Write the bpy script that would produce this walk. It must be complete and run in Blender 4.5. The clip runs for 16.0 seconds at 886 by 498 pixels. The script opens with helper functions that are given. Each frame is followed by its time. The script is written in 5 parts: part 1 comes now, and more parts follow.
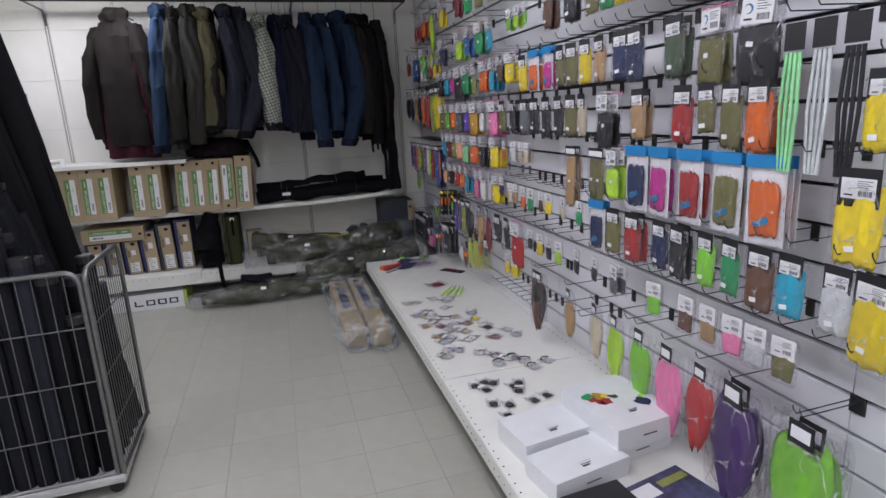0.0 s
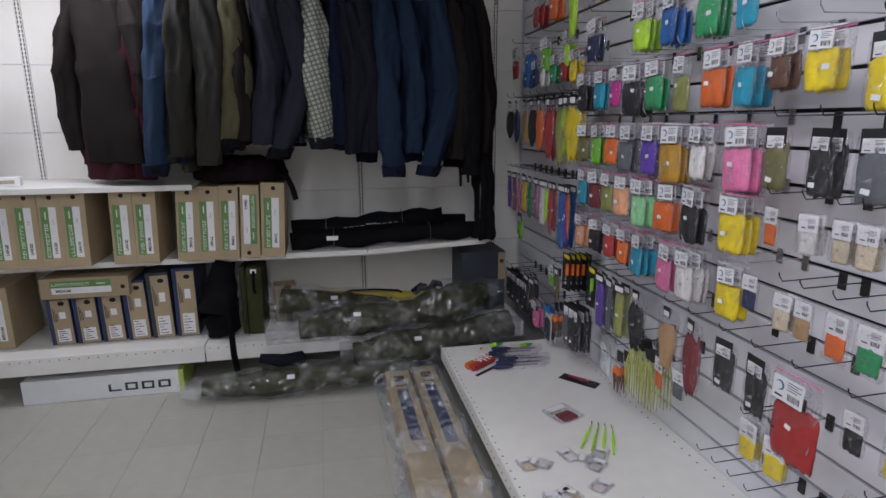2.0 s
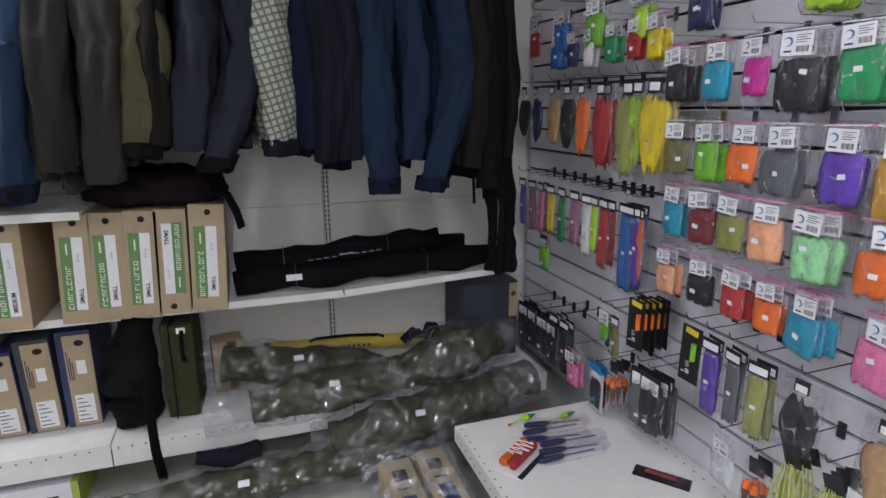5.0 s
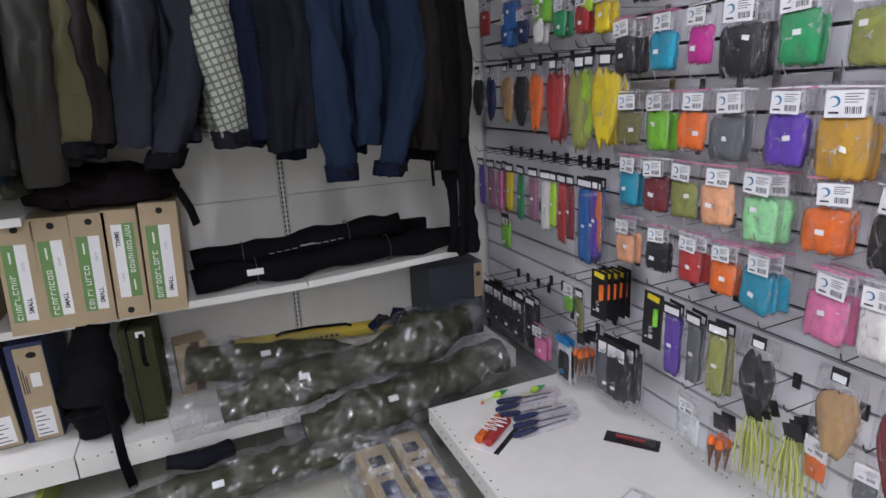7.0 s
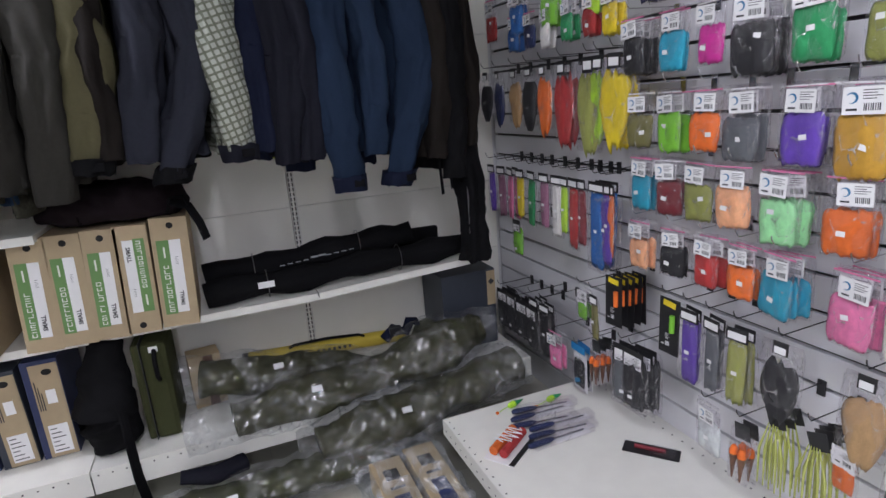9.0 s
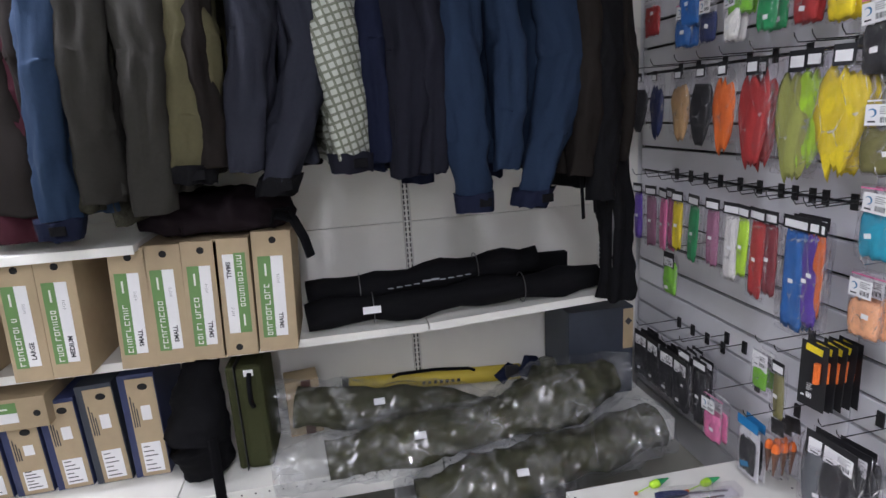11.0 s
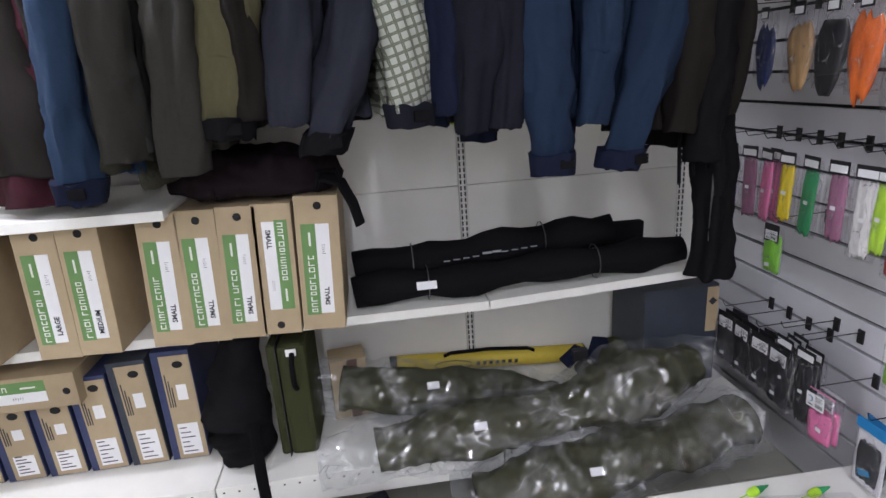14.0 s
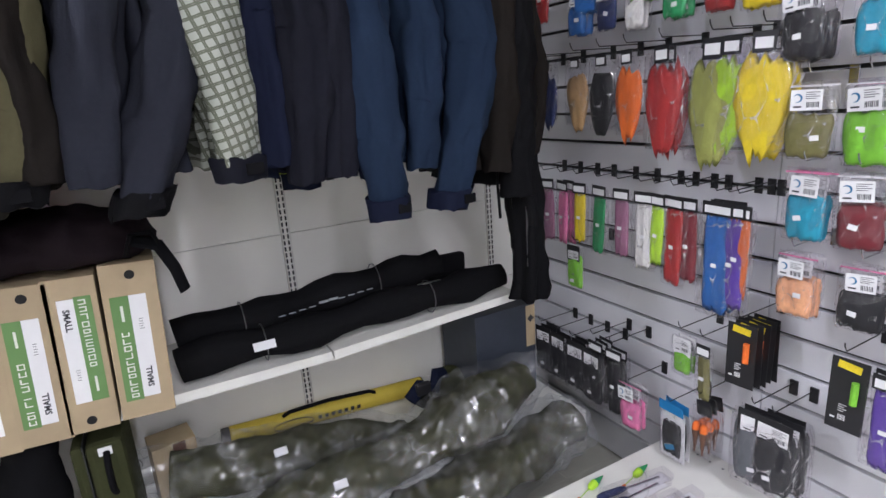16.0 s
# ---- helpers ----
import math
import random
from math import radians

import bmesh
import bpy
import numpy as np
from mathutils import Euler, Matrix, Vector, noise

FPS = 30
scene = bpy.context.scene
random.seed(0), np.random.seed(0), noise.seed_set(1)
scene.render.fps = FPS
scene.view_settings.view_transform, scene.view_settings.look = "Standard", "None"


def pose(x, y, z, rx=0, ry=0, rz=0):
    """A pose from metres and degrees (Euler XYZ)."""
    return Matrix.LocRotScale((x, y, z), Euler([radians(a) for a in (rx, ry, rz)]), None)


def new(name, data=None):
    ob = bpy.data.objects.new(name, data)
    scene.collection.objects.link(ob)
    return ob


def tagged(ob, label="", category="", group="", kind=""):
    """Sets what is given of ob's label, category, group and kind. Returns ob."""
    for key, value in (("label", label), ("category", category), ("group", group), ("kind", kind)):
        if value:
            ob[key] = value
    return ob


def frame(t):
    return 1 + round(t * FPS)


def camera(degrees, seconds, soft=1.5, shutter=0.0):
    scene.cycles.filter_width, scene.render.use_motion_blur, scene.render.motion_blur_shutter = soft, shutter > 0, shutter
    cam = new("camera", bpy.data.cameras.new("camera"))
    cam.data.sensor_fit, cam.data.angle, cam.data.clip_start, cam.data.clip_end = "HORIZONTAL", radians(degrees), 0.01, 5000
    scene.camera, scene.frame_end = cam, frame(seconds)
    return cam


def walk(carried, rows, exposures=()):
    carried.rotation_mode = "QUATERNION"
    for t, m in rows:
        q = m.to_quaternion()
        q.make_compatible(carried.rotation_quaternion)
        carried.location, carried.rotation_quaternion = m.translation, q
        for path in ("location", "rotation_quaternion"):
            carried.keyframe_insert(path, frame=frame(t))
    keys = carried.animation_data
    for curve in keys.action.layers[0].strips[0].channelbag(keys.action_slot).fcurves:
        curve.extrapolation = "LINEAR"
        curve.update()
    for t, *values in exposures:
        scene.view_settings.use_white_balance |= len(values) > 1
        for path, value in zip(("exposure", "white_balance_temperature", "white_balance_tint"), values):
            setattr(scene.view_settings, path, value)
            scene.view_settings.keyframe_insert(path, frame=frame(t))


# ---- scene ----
cam = camera(76.0, 16.0)
# seconds, x, y, z, tilt, roll, heading
ROWS = [
    (0.0, -0.009, -0.083, 1.510, 76.42, 2.74, -16.22),
    (0.5, -0.004, 0.354, 1.533, 77.13, 0.35, -12.32),
    (1.0, 0.055, 0.808, 1.597, 76.66, 0.43, -2.09),
    (1.5, -0.012, 1.182, 1.585, 78.33, -2.04, -7.31),
    (2.0, 0.001, 1.598, 1.575, 77.35, 0.26, -11.71),
    (2.5, 0.012, 1.972, 1.597, 76.37, 1.38, -7.20),
    (3.0, -0.055, 2.243, 1.604, 77.22, 0.13, -11.64),
    (3.2, -0.135, 2.376, 1.609, 76.03, -0.01, -15.30),
    (5.3, -0.130, 2.624, 1.607, 75.77, 0.37, -20.31),
    (5.5, -0.136, 2.630, 1.604, 75.00, 0.64, -21.58),
    (6.0, -0.137, 2.626, 1.598, 74.09, 1.41, -22.86),
    (6.5, -0.141, 2.619, 1.592, 74.31, 1.95, -22.94),
    (7.0, -0.134, 2.618, 1.596, 74.41, 2.66, -23.51),
    (7.5, -0.135, 2.619, 1.597, 74.99, 3.14, -23.81),
    (8.0, -0.121, 2.621, 1.597, 74.99, 3.81, -23.35),
    (8.5, -0.112, 2.625, 1.595, 75.05, 4.20, -22.79),
    (9.0, -0.103, 2.635, 1.597, 75.14, 4.26, -22.29),
    (9.5, -0.000, 2.667, 1.592, 75.29, 5.74, -16.29),
    (9.7, 0.044, 2.702, 1.585, 75.59, 6.81, -11.32),
    (11.8, -0.109, 3.152, 1.607, 76.56, 2.26, -11.77),
    (12.0, -0.107, 3.158, 1.605, 76.21, 2.31, -11.93),
    (12.5, -0.103, 3.155, 1.599, 75.90, 2.54, -12.31),
    (13.0, -0.085, 3.146, 1.595, 75.28, 2.65, -12.65),
    (13.5, -0.090, 3.189, 1.586, 73.96, 2.90, -11.20),
    (14.0, -0.123, 3.301, 1.560, 72.91, 3.63, -7.72),
    (14.5, -0.239, 3.432, 1.570, 72.49, 3.45, -5.40),
    (15.0, -0.293, 3.459, 1.589, 71.88, 0.99, -16.28),
    (15.5, -0.224, 3.397, 1.599, 73.42, 2.16, -25.17),
    (16.0, -0.250, 3.364, 1.601, 74.91, 3.94, -29.24),
]
walk(cam, [(t, pose(x, y, z, rx, ry, rz)) for t, x, y, z, rx, ry, rz in ROWS],
     exposures=[(0.0, -0.06), (1.5, -0.1), (3.0, 0.0), (5.5, 0.52), (7.0, 0.58), (9.0, 0.6), (9.7, 0.66), (12.0, 0.99), (14.5, 1.04), (16.0, 1.16)])

# ---- world and lamps ----
world = bpy.data.worlds.new("world")
scene.world = world
world.use_nodes = True
world.node_tree.nodes["Background"].inputs[0].default_value = (0.75, 0.85, 1.0, 1)
world.node_tree.nodes["Background"].inputs[1].default_value = 0.07
LAMP_POWER = 10.5
# ceiling tubes: x, y, share of the power
TUBES = [(-0.4, -0.8, 2.0), (-0.3, 0.95, 1.5), (0.0, 2.7, 1.15), (-2.4, 2.6, 0.6), (-2.4, 0.6, 0.45)]
CEILING = 2.72
WALL_X, BACK_Y, LEFT_X, REAR_Y = 1.41, 5.585, -3.6, -1.6


# ---- materials ----
def mat(name, color, rough=0.6, metal=0.0, vary=0.12, scale=30.0, bump=0.1, bump_scale=None, spec=0.5, fine=None,
        random_value=0.0, dist=0.004, sheen=0.0):
    m = bpy.data.materials.new(name)
    m.use_nodes = True
    t = m.node_tree
    b = t.nodes["Principled BSDF"]
    b.inputs["Roughness"].default_value = rough
    b.inputs["Metallic"].default_value = metal
    b.inputs["Specular IOR Level"].default_value = spec
    b.inputs["Sheen Weight"].default_value = sheen
    co = t.nodes.new("ShaderNodeTexCoord")
    n1 = t.nodes.new("ShaderNodeTexNoise")
    n1.inputs["Scale"].default_value = scale
    n1.inputs["Detail"].default_value = 5
    n2 = t.nodes.new("ShaderNodeTexNoise")
    n2.inputs["Scale"].default_value = scale * 0.13
    n2.inputs["Detail"].default_value = 3
    for n in (n1, n2):
        t.links.new(co.outputs["Object"], n.inputs["Vector"])
    add = t.nodes.new("ShaderNodeMath")
    add.operation = "ADD"
    t.links.new(n1.outputs["Fac"], add.inputs[0])
    t.links.new(n2.outputs["Fac"], add.inputs[1])
    mr = t.nodes.new("ShaderNodeMapRange")
    mr.inputs["From Min"].default_value = 0.6
    mr.inputs["From Max"].default_value = 1.4
    mr.inputs["To Min"].default_value = 1 - vary
    mr.inputs["To Max"].default_value = 1 + vary
    t.links.new(add.outputs[0], mr.inputs["Value"])
    hsv = t.nodes.new("ShaderNodeHueSaturation")
    hsv.inputs["Color"].default_value = (*color, 1)
    if random_value:
        oi = t.nodes.new("ShaderNodeObjectInfo")
        r = t.nodes.new("ShaderNodeMapRange")
        r.inputs["To Min"].default_value = 1 - random_value
        r.inputs["To Max"].default_value = 1 + random_value
        t.links.new(oi.outputs["Random"], r.inputs["Value"])
        mul = t.nodes.new("ShaderNodeMath")
        mul.operation = "MULTIPLY"
        t.links.new(r.outputs[0], mul.inputs[0])
        t.links.new(mr.outputs[0], mul.inputs[1])
        t.links.new(mul.outputs[0], hsv.inputs["Value"])
    else:
        t.links.new(mr.outputs[0], hsv.inputs["Value"])
    t.links.new(hsv.outputs[0], b.inputs["Base Color"])
    if bump:
        bp = t.nodes.new("ShaderNodeBump")
        bp.inputs["Strength"].default_value = bump
        bp.inputs["Distance"].default_value = dist
        nb = t.nodes.new("ShaderNodeTexNoise")
        nb.inputs["Scale"].default_value = bump_scale or scale * 3
        nb.inputs["Detail"].default_value = 4
        t.links.new(co.outputs["Object"], nb.inputs["Vector"])
        t.links.new(nb.outputs["Fac"], bp.inputs["Height"])
        t.links.new(bp.outputs[0], b.inputs["Normal"])
    return m


def film_mat(name, tint, gloss, cloud, wrinkle=40.0, rough=0.12, crease=0.0, crease_scale=14.0, bump=1.0, line=0.028):
    """Clear plastic film: mostly see-through, a milky share, wrinkled gloss; crease draws in painted glint lines."""
    m = bpy.data.materials.new(name)
    m.use_nodes = True
    t = m.node_tree
    t.nodes.remove(t.nodes["Principled BSDF"])
    out = t.nodes["Material Output"]
    tr = t.nodes.new("ShaderNodeBsdfTransparent")
    tr.inputs[0].default_value = (*tint, 1)
    df = t.nodes.new("ShaderNodeBsdfDiffuse")
    df.inputs[0].default_value = (0.88, 0.89, 0.9, 1)
    gl = t.nodes.new("ShaderNodeBsdfGlossy")
    gl.inputs["Roughness"].default_value = rough
    co = t.nodes.new("ShaderNodeTexCoord")
    nz = t.nodes.new("ShaderNodeTexNoise")
    nz.inputs["Scale"].default_value = wrinkle
    nz.inputs["Detail"].default_value = 3
    nz.inputs["Distortion"].default_value = 1.2
    t.links.new(co.outputs["Object"], nz.inputs["Vector"])
    bp = t.nodes.new("ShaderNodeBump")
    bp.inputs["Strength"].default_value = bump
    bp.inputs["Distance"].default_value = 0.02
    t.links.new(nz.outputs["Fac"], bp.inputs["Height"])
    t.links.new(bp.outputs[0], gl.inputs["Normal"])
    m1 = t.nodes.new("ShaderNodeMixShader")
    m1.inputs[0].default_value = cloud
    t.links.new(tr.outputs[0], m1.inputs[1])
    t.links.new(df.outputs[0], m1.inputs[2])
    m2 = t.nodes.new("ShaderNodeMixShader")
    m2.inputs[0].default_value = gloss
    t.links.new(m1.outputs[0], m2.inputs[1])
    t.links.new(gl.outputs[0], m2.inputs[2])
    if crease:
        # pale Voronoi lines painted into the film, imitating glints along its creases
        warp = t.nodes.new("ShaderNodeTexNoise")
        warp.inputs["Scale"].default_value = crease_scale * 0.5
        t.links.new(co.outputs["Object"], warp.inputs["Vector"])
        shift = t.nodes.new("ShaderNodeMix")
        shift.data_type = "VECTOR"
        shift.inputs["Factor"].default_value = 0.22
        t.links.new(co.outputs["Object"], shift.inputs["A"])
        t.links.new(warp.outputs["Color"], shift.inputs["B"])
        n2 = t.nodes.new("ShaderNodeTexVoronoi")
        n2.feature = "DISTANCE_TO_EDGE"
        n2.inputs["Scale"].default_value = crease_scale
        t.links.new(shift.outputs["Result"], n2.inputs["Vector"])
        # noise widens some of the painted glint lines and thins the rest
        gate = t.nodes.new("ShaderNodeMath")
        gate.operation = "DIVIDE"
        t.links.new(n2.outputs["Distance"], gate.inputs[0])
        pick = t.nodes.new("ShaderNodeMapRange")
        pick.inputs["From Min"].default_value = 0.45
        pick.inputs["From Max"].default_value = 0.62
        pick.inputs["To Min"].default_value = 0.12
        pick.inputs["To Max"].default_value = 1.0
        t.links.new(nz.outputs["Fac"], pick.inputs["Value"])
        t.links.new(pick.outputs[0], gate.inputs[1])
        ab = gate
        mr = t.nodes.new("ShaderNodeMapRange")
        mr.inputs["From Min"].default_value = 0.0
        mr.inputs["From Max"].default_value = line
        mr.inputs["To Min"].default_value = crease
        mr.inputs["To Max"].default_value = 0.0
        t.links.new(ab.outputs[0], mr.inputs["Value"])
        for mix, base in ((m1, cloud), (m2, gloss)):
            ad = t.nodes.new("ShaderNodeMath")
            ad.operation = "ADD"
            ad.inputs[1].default_value = base
            t.links.new(mr.outputs[0], ad.inputs[0])
            t.links.new(ad.outputs[0], mix.inputs[0])
            if mix is m1:
                # doubled layers look milkier
                milk = t.nodes.new("ShaderNodeMath")
                milk.operation = "MULTIPLY"
                milk.inputs[1].default_value = base * 1.7
                t.links.new(pick.outputs[0], milk.inputs[0])
                t.links.new(milk.outputs[0], ad.inputs[1])
    t.links.new(m2.outputs[0], out.inputs["Surface"])
    return m


def glow_mat(name, color, strength):
    m = bpy.data.materials.new(name)
    m.use_nodes = True
    b = m.node_tree.nodes["Principled BSDF"]
    b.inputs["Base Color"].default_value = (*color, 1)
    b.inputs["Emission Color"].default_value = (*color, 1)
    b.inputs["Emission Strength"].default_value = strength
    return m


WHITE_WALL = mat("white_panel", (0.84, 0.825, 0.755), 0.5, vary=0.04, scale=6, bump=0.03)
SLAT = mat("slat_melamine", (0.76, 0.76, 0.79), 0.35, vary=0.03, scale=8, bump=0.02)
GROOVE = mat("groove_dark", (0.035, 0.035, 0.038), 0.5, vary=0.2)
SHELF = mat("shelf_white_metal", (0.8, 0.795, 0.735), 0.35, vary=0.05, scale=12, bump=0.02)
TILE = mat("floor_tile", (0.42, 0.415, 0.355), 0.38, vary=0.07, scale=14, bump=0.06, random_value=0.035)
JOINT = mat("floor_joint", (0.26, 0.25, 0.22), 0.8, vary=0.2)
PAINT = mat("wall_paint", (0.7, 0.7, 0.7), 0.8, vary=0.05, scale=9, bump=0.1)
CEIL = mat("ceiling_board", (0.62, 0.62, 0.6), 0.9, vary=0.08, scale=40, bump=0.3)
DARK_TRIM = mat("dark_trim", (0.03, 0.028, 0.026), 0.6, vary=0.2)
TUBE_GLOW = glow_mat("tube_glow", (0.94, 0.93, 1.0), 27.0)
BLACK_METAL = mat("black_metal", (0.025, 0.025, 0.028), 0.35, metal=0.3, vary=0.2, scale=60)
BLACK_PLASTIC = mat("black_plastic", (0.02, 0.02, 0.022), 0.4, vary=0.2)
STEEL = mat("zinc_wire", (0.24, 0.24, 0.24), 0.38, metal=0.9, vary=0.15, scale=50)
HOLE = mat("slot_dark", (0.012, 0.012, 0.012), 0.9)
BOARD = mat("cardboard", (0.4, 0.31, 0.19), 0.75, vary=0.08, scale=25, bump=0.12, random_value=0.06)
NAVY_BOARD = mat("navy_card", (0.025, 0.035, 0.1), 0.5, vary=0.1, random_value=0.1)
GREY_BOARD = mat("slate_card", (0.034, 0.042, 0.058), 0.55, vary=0.1)
GREEN_PRINT = mat("green_print", (0.13, 0.26, 0.08), 0.55, vary=0.06)
PAPER = mat("paper_label", (0.8, 0.8, 0.8), 0.55, vary=0.04)
INK = mat("ink", (0.03, 0.03, 0.035), 0.6)
WHITE_CARD = mat("white_carton", (0.78, 0.79, 0.8), 0.5, vary=0.05, scale=15, bump=0.05)


# ---- building helpers ----
def mesh_of(bm, name, material, smooth=False):
    me = bpy.data.meshes.new(name)
    bmesh.ops.recalc_face_normals(bm, faces=bm.faces)
    bm.to_mesh(me)
    bm.free()
    if smooth:
        for p in me.polygons:
            p.use_smooth = True
    if material:
        me.materials.append(material)
    return me


def part(name, bm, material, parent=None, label="", smooth=False, m=None):
    """One mesh object out of a bmesh (or a mesh made before), under its thing."""
    me = bm if isinstance(bm, bpy.types.Mesh) else mesh_of(bm, name, material, smooth)
    ob = new(name, me)
    if material and me.materials and me.materials[0] is not material:
        ob.material_slots[0].link = "OBJECT"
        ob.material_slots[0].material = material
    if parent:
        ob.parent = parent
    if m is not None:
        ob.matrix_basis = m
    if label:
        ob["label"] = label
    return ob


def thing(name, m, label, category, group="", kind=""):
    ob = new(name)
    ob.empty_display_size = 0.05
    ob.matrix_basis = m
    return tagged(ob, label, category, group, kind)


def box(x0, x1, y0, y1, z0, z1, bevel=0.0, bm=None):
    bm = bm or bmesh.new()
    mtx = Matrix.Translation(((x0 + x1) / 2, (y0 + y1) / 2, (z0 + z1) / 2)) @ Matrix.Diagonal((x1 - x0, y1 - y0, z1 - z0, 1))
    made = bmesh.ops.create_cube(bm, size=1, matrix=mtx)
    if bevel:
        edges = list({e for v in made["verts"] for e in v.link_edges})
        bmesh.ops.bevel(bm, geom=edges, offset=bevel, segments=2, affect="EDGES", profile=0.6)
    return bm


def tube(points, radius, sides=6, bm=None, radii=None, flat=1.0, closed=False):
    """A round bar swept along points."""
    bm = bm or bmesh.new()
    pts = [Vector(p) for p in points]
    rings = []
    side = None
    for i, p in enumerate(pts):
        a = pts[max(i - 1, 0)]
        b = pts[min(i + 1, len(pts) - 1)]
        d = (b - a).normalized()
        if side is None:
            side = d.orthogonal().normalized()
        side = (side - d * side.dot(d)).normalized()
        up = d.cross(side)
        r = radii[i] if radii else radius
        rings.append([bm.verts.new(p + (side * math.cos(k * math.tau / sides) + up * flat * math.sin(k * math.tau / sides)) * r)
                      for k in range(sides)])
    for r0, r1 in zip(rings, rings[1:]):
        for k in range(sides):
            bm.faces.new((r0[k], r0[(k + 1) % sides], r1[(k + 1) % sides], r1[k]))
    bm.faces.new(rings[0][::-1])
    bm.faces.new(rings[-1])
    return bm


def rounded(corners, r, n=4):
    """A polyline with its inner corners rounded."""
    pts = [Vector(c) for c in corners]
    out = [pts[0]]
    for a, b, c in zip(pts, pts[1:], pts[2:]):
        p, q = b + (a - b).normalized() * r, b + (c - b).normalized() * r
        out += [p.lerp(b, k / n).lerp(b.lerp(q, k / n), k / n) for k in range(n + 1)]
    return out + [pts[-1]]


def structure(name, bm, material, label, category, parent=None):
    ob = part(name, bm, material, parent)
    return tagged(ob, label, category, kind="structure")


def words(text, size, material, parent, m, name="lettering", bold=0.0):
    """Printed letters as a thin mesh; m places the reading plane (x right, y up)."""
    cu = bpy.data.curves.new(name, "FONT")
    cu.body, cu.size, cu.extrude, cu.offset = text, size, 0.0003, bold
    cu.align_x, cu.align_y, cu.resolution_u = "CENTER", "CENTER", 2
    tmp = bpy.data.objects.new("tmp", cu)
    me = bpy.data.meshes.new_from_object(tmp)
    bpy.data.objects.remove(tmp)
    me.materials.clear()
    me.materials.append(material)
    return part(name, me, material, parent, m=m)


FRONT = Matrix.Rotation(math.pi / 2, 4, "X")  # reading plane that faces -y

# ---- the room ----
floor = structure("floor", box(LEFT_X, WALL_X + 0.3, REAR_Y, BACK_Y + 0.3, -0.12, -0.004), JOINT,
                  "pale beige vinyl tile floor with fine dark joints", "floor")
ceiling = structure("ceiling", box(LEFT_X, WALL_X + 0.3, REAR_Y, BACK_Y + 0.3, CEILING, CEILING + 0.1), CEIL,
                    "plain off-white shop ceiling above the aisle", "ceiling")
wall_back = structure("wall_back", box(LEFT_X, WALL_X + 0.3, BACK_Y + 0.02, BACK_Y + 0.2, 0, CEILING), PAINT,
                      "white wall behind the clothes rail and shelves", "wall")
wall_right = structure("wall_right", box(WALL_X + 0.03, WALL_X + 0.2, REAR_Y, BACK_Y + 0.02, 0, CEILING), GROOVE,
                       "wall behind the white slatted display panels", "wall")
wall_left = structure("wall_left", box(LEFT_X - 0.15, LEFT_X, REAR_Y, BACK_Y + 0.2, 0, CEILING), PAINT,
                      "plain white shop wall", "wall")
wall_rear = structure("wall_rear", box(LEFT_X, WALL_X + 0.2, REAR_Y - 0.15, REAR_Y, 0, CEILING), PAINT,
                      "plain white shop wall", "wall")

# slat boards: one board between each pair of grooves, in bays
PITCH, GROOVE_W = 0.1112, 0.012
SLAT_JOINTS = [-1.6, -0.74, 0.96, 2.65, 4.34, BACK_Y]
slat_z = [0.0, 0.157, 0.268] + [0.379 + PITCH * k for k in range(22)]
for y0, y1 in zip(SLAT_JOINTS, SLAT_JOINTS[1:]):
    for z0, z1 in zip(slat_z, slat_z[1:]):
        if z1 < CEILING:
            part("slat", box(WALL_X, WALL_X + 0.02, y0 + 0.0015, y1 - 0.0015, z0 + GROOVE_W / 2, z1 - GROOVE_W / 2, 0.002), SLAT, wall_right)

# back panels of the shelf bays with slotted uprights
UPRIGHTS = [-3.4, -2.7, -1.72, -0.74, 0.24, 1.2]
for x0, x1 in zip(UPRIGHTS, UPRIGHTS[1:] + [WALL_X]):
    for z0, z1 in ((0.0, 0.32), (0.32, 0.72), (0.72, 1.12), (1.12, 1.52), (1.52, 1.92), (1.92, 2.32), (2.32, CEILING)):
        part("back_panel", box(x0 + 0.018, x1 - 0.018, BACK_Y, BACK_Y + 0.015, z0 + 0.0015, z1 - 0.0015, 0.001), WHITE_WALL, wall_back)


def slotted_upright(x):
    u = thing("shelf_upright", pose(x, BACK_Y, 0), "white steel upright with two rows of slots", "upright", "shelf uprights", "structure")
    part("post", box(-0.0155, 0.0155, -0.004, 0.02, 0, 2.45, 0.002), WHITE_WALL, u)
    bm = bmesh.new()
    for k in range(86):
        for sx in (-0.0085, 0.0085):
            box(sx - 0.0032, sx + 0.0032, -0.0052, -0.0035, 0.3 + k * 0.025, 0.3175 + k * 0.025, bm=bm)
    tagged(part("slots", bm, HOLE, u), kind="stuff")
    return u


for x in UPRIGHTS[1:]:
    slotted_upright(x)


def shelf(x0, x1, y0, z, lip, depth_to, name, label, tilt=0.0, holes=False):
    s = thing(name, pose((x0 + x1) / 2, 0, z, 0, -tilt, 0), label, "shelf", kind="structure")
    w = (x1 - x0) / 2
    part("board", box(-w + 0.001, w - 0.001, y0 + 0.003, depth_to, -0.025, 0, 0.002), SHELF, s)
    part("front_lip", box(-w + 0.001, w - 0.001, y0, y0 + 0.0028, -lip, 0.001, 0.001), SHELF, s)
    if holes:
        bm = bmesh.new()
        n = int((x1 - x0) / 0.05)
        for k in range(n):
            x = -w + 0.025 + k * 0.05
            box(x - 0.003, x + 0.003, y0 - 0.0008, y0 + 0.001, -0.022, -0.016, bm=bm)
        tagged(part("holes", bm, HOLE, s), kind="stuff")
    return s


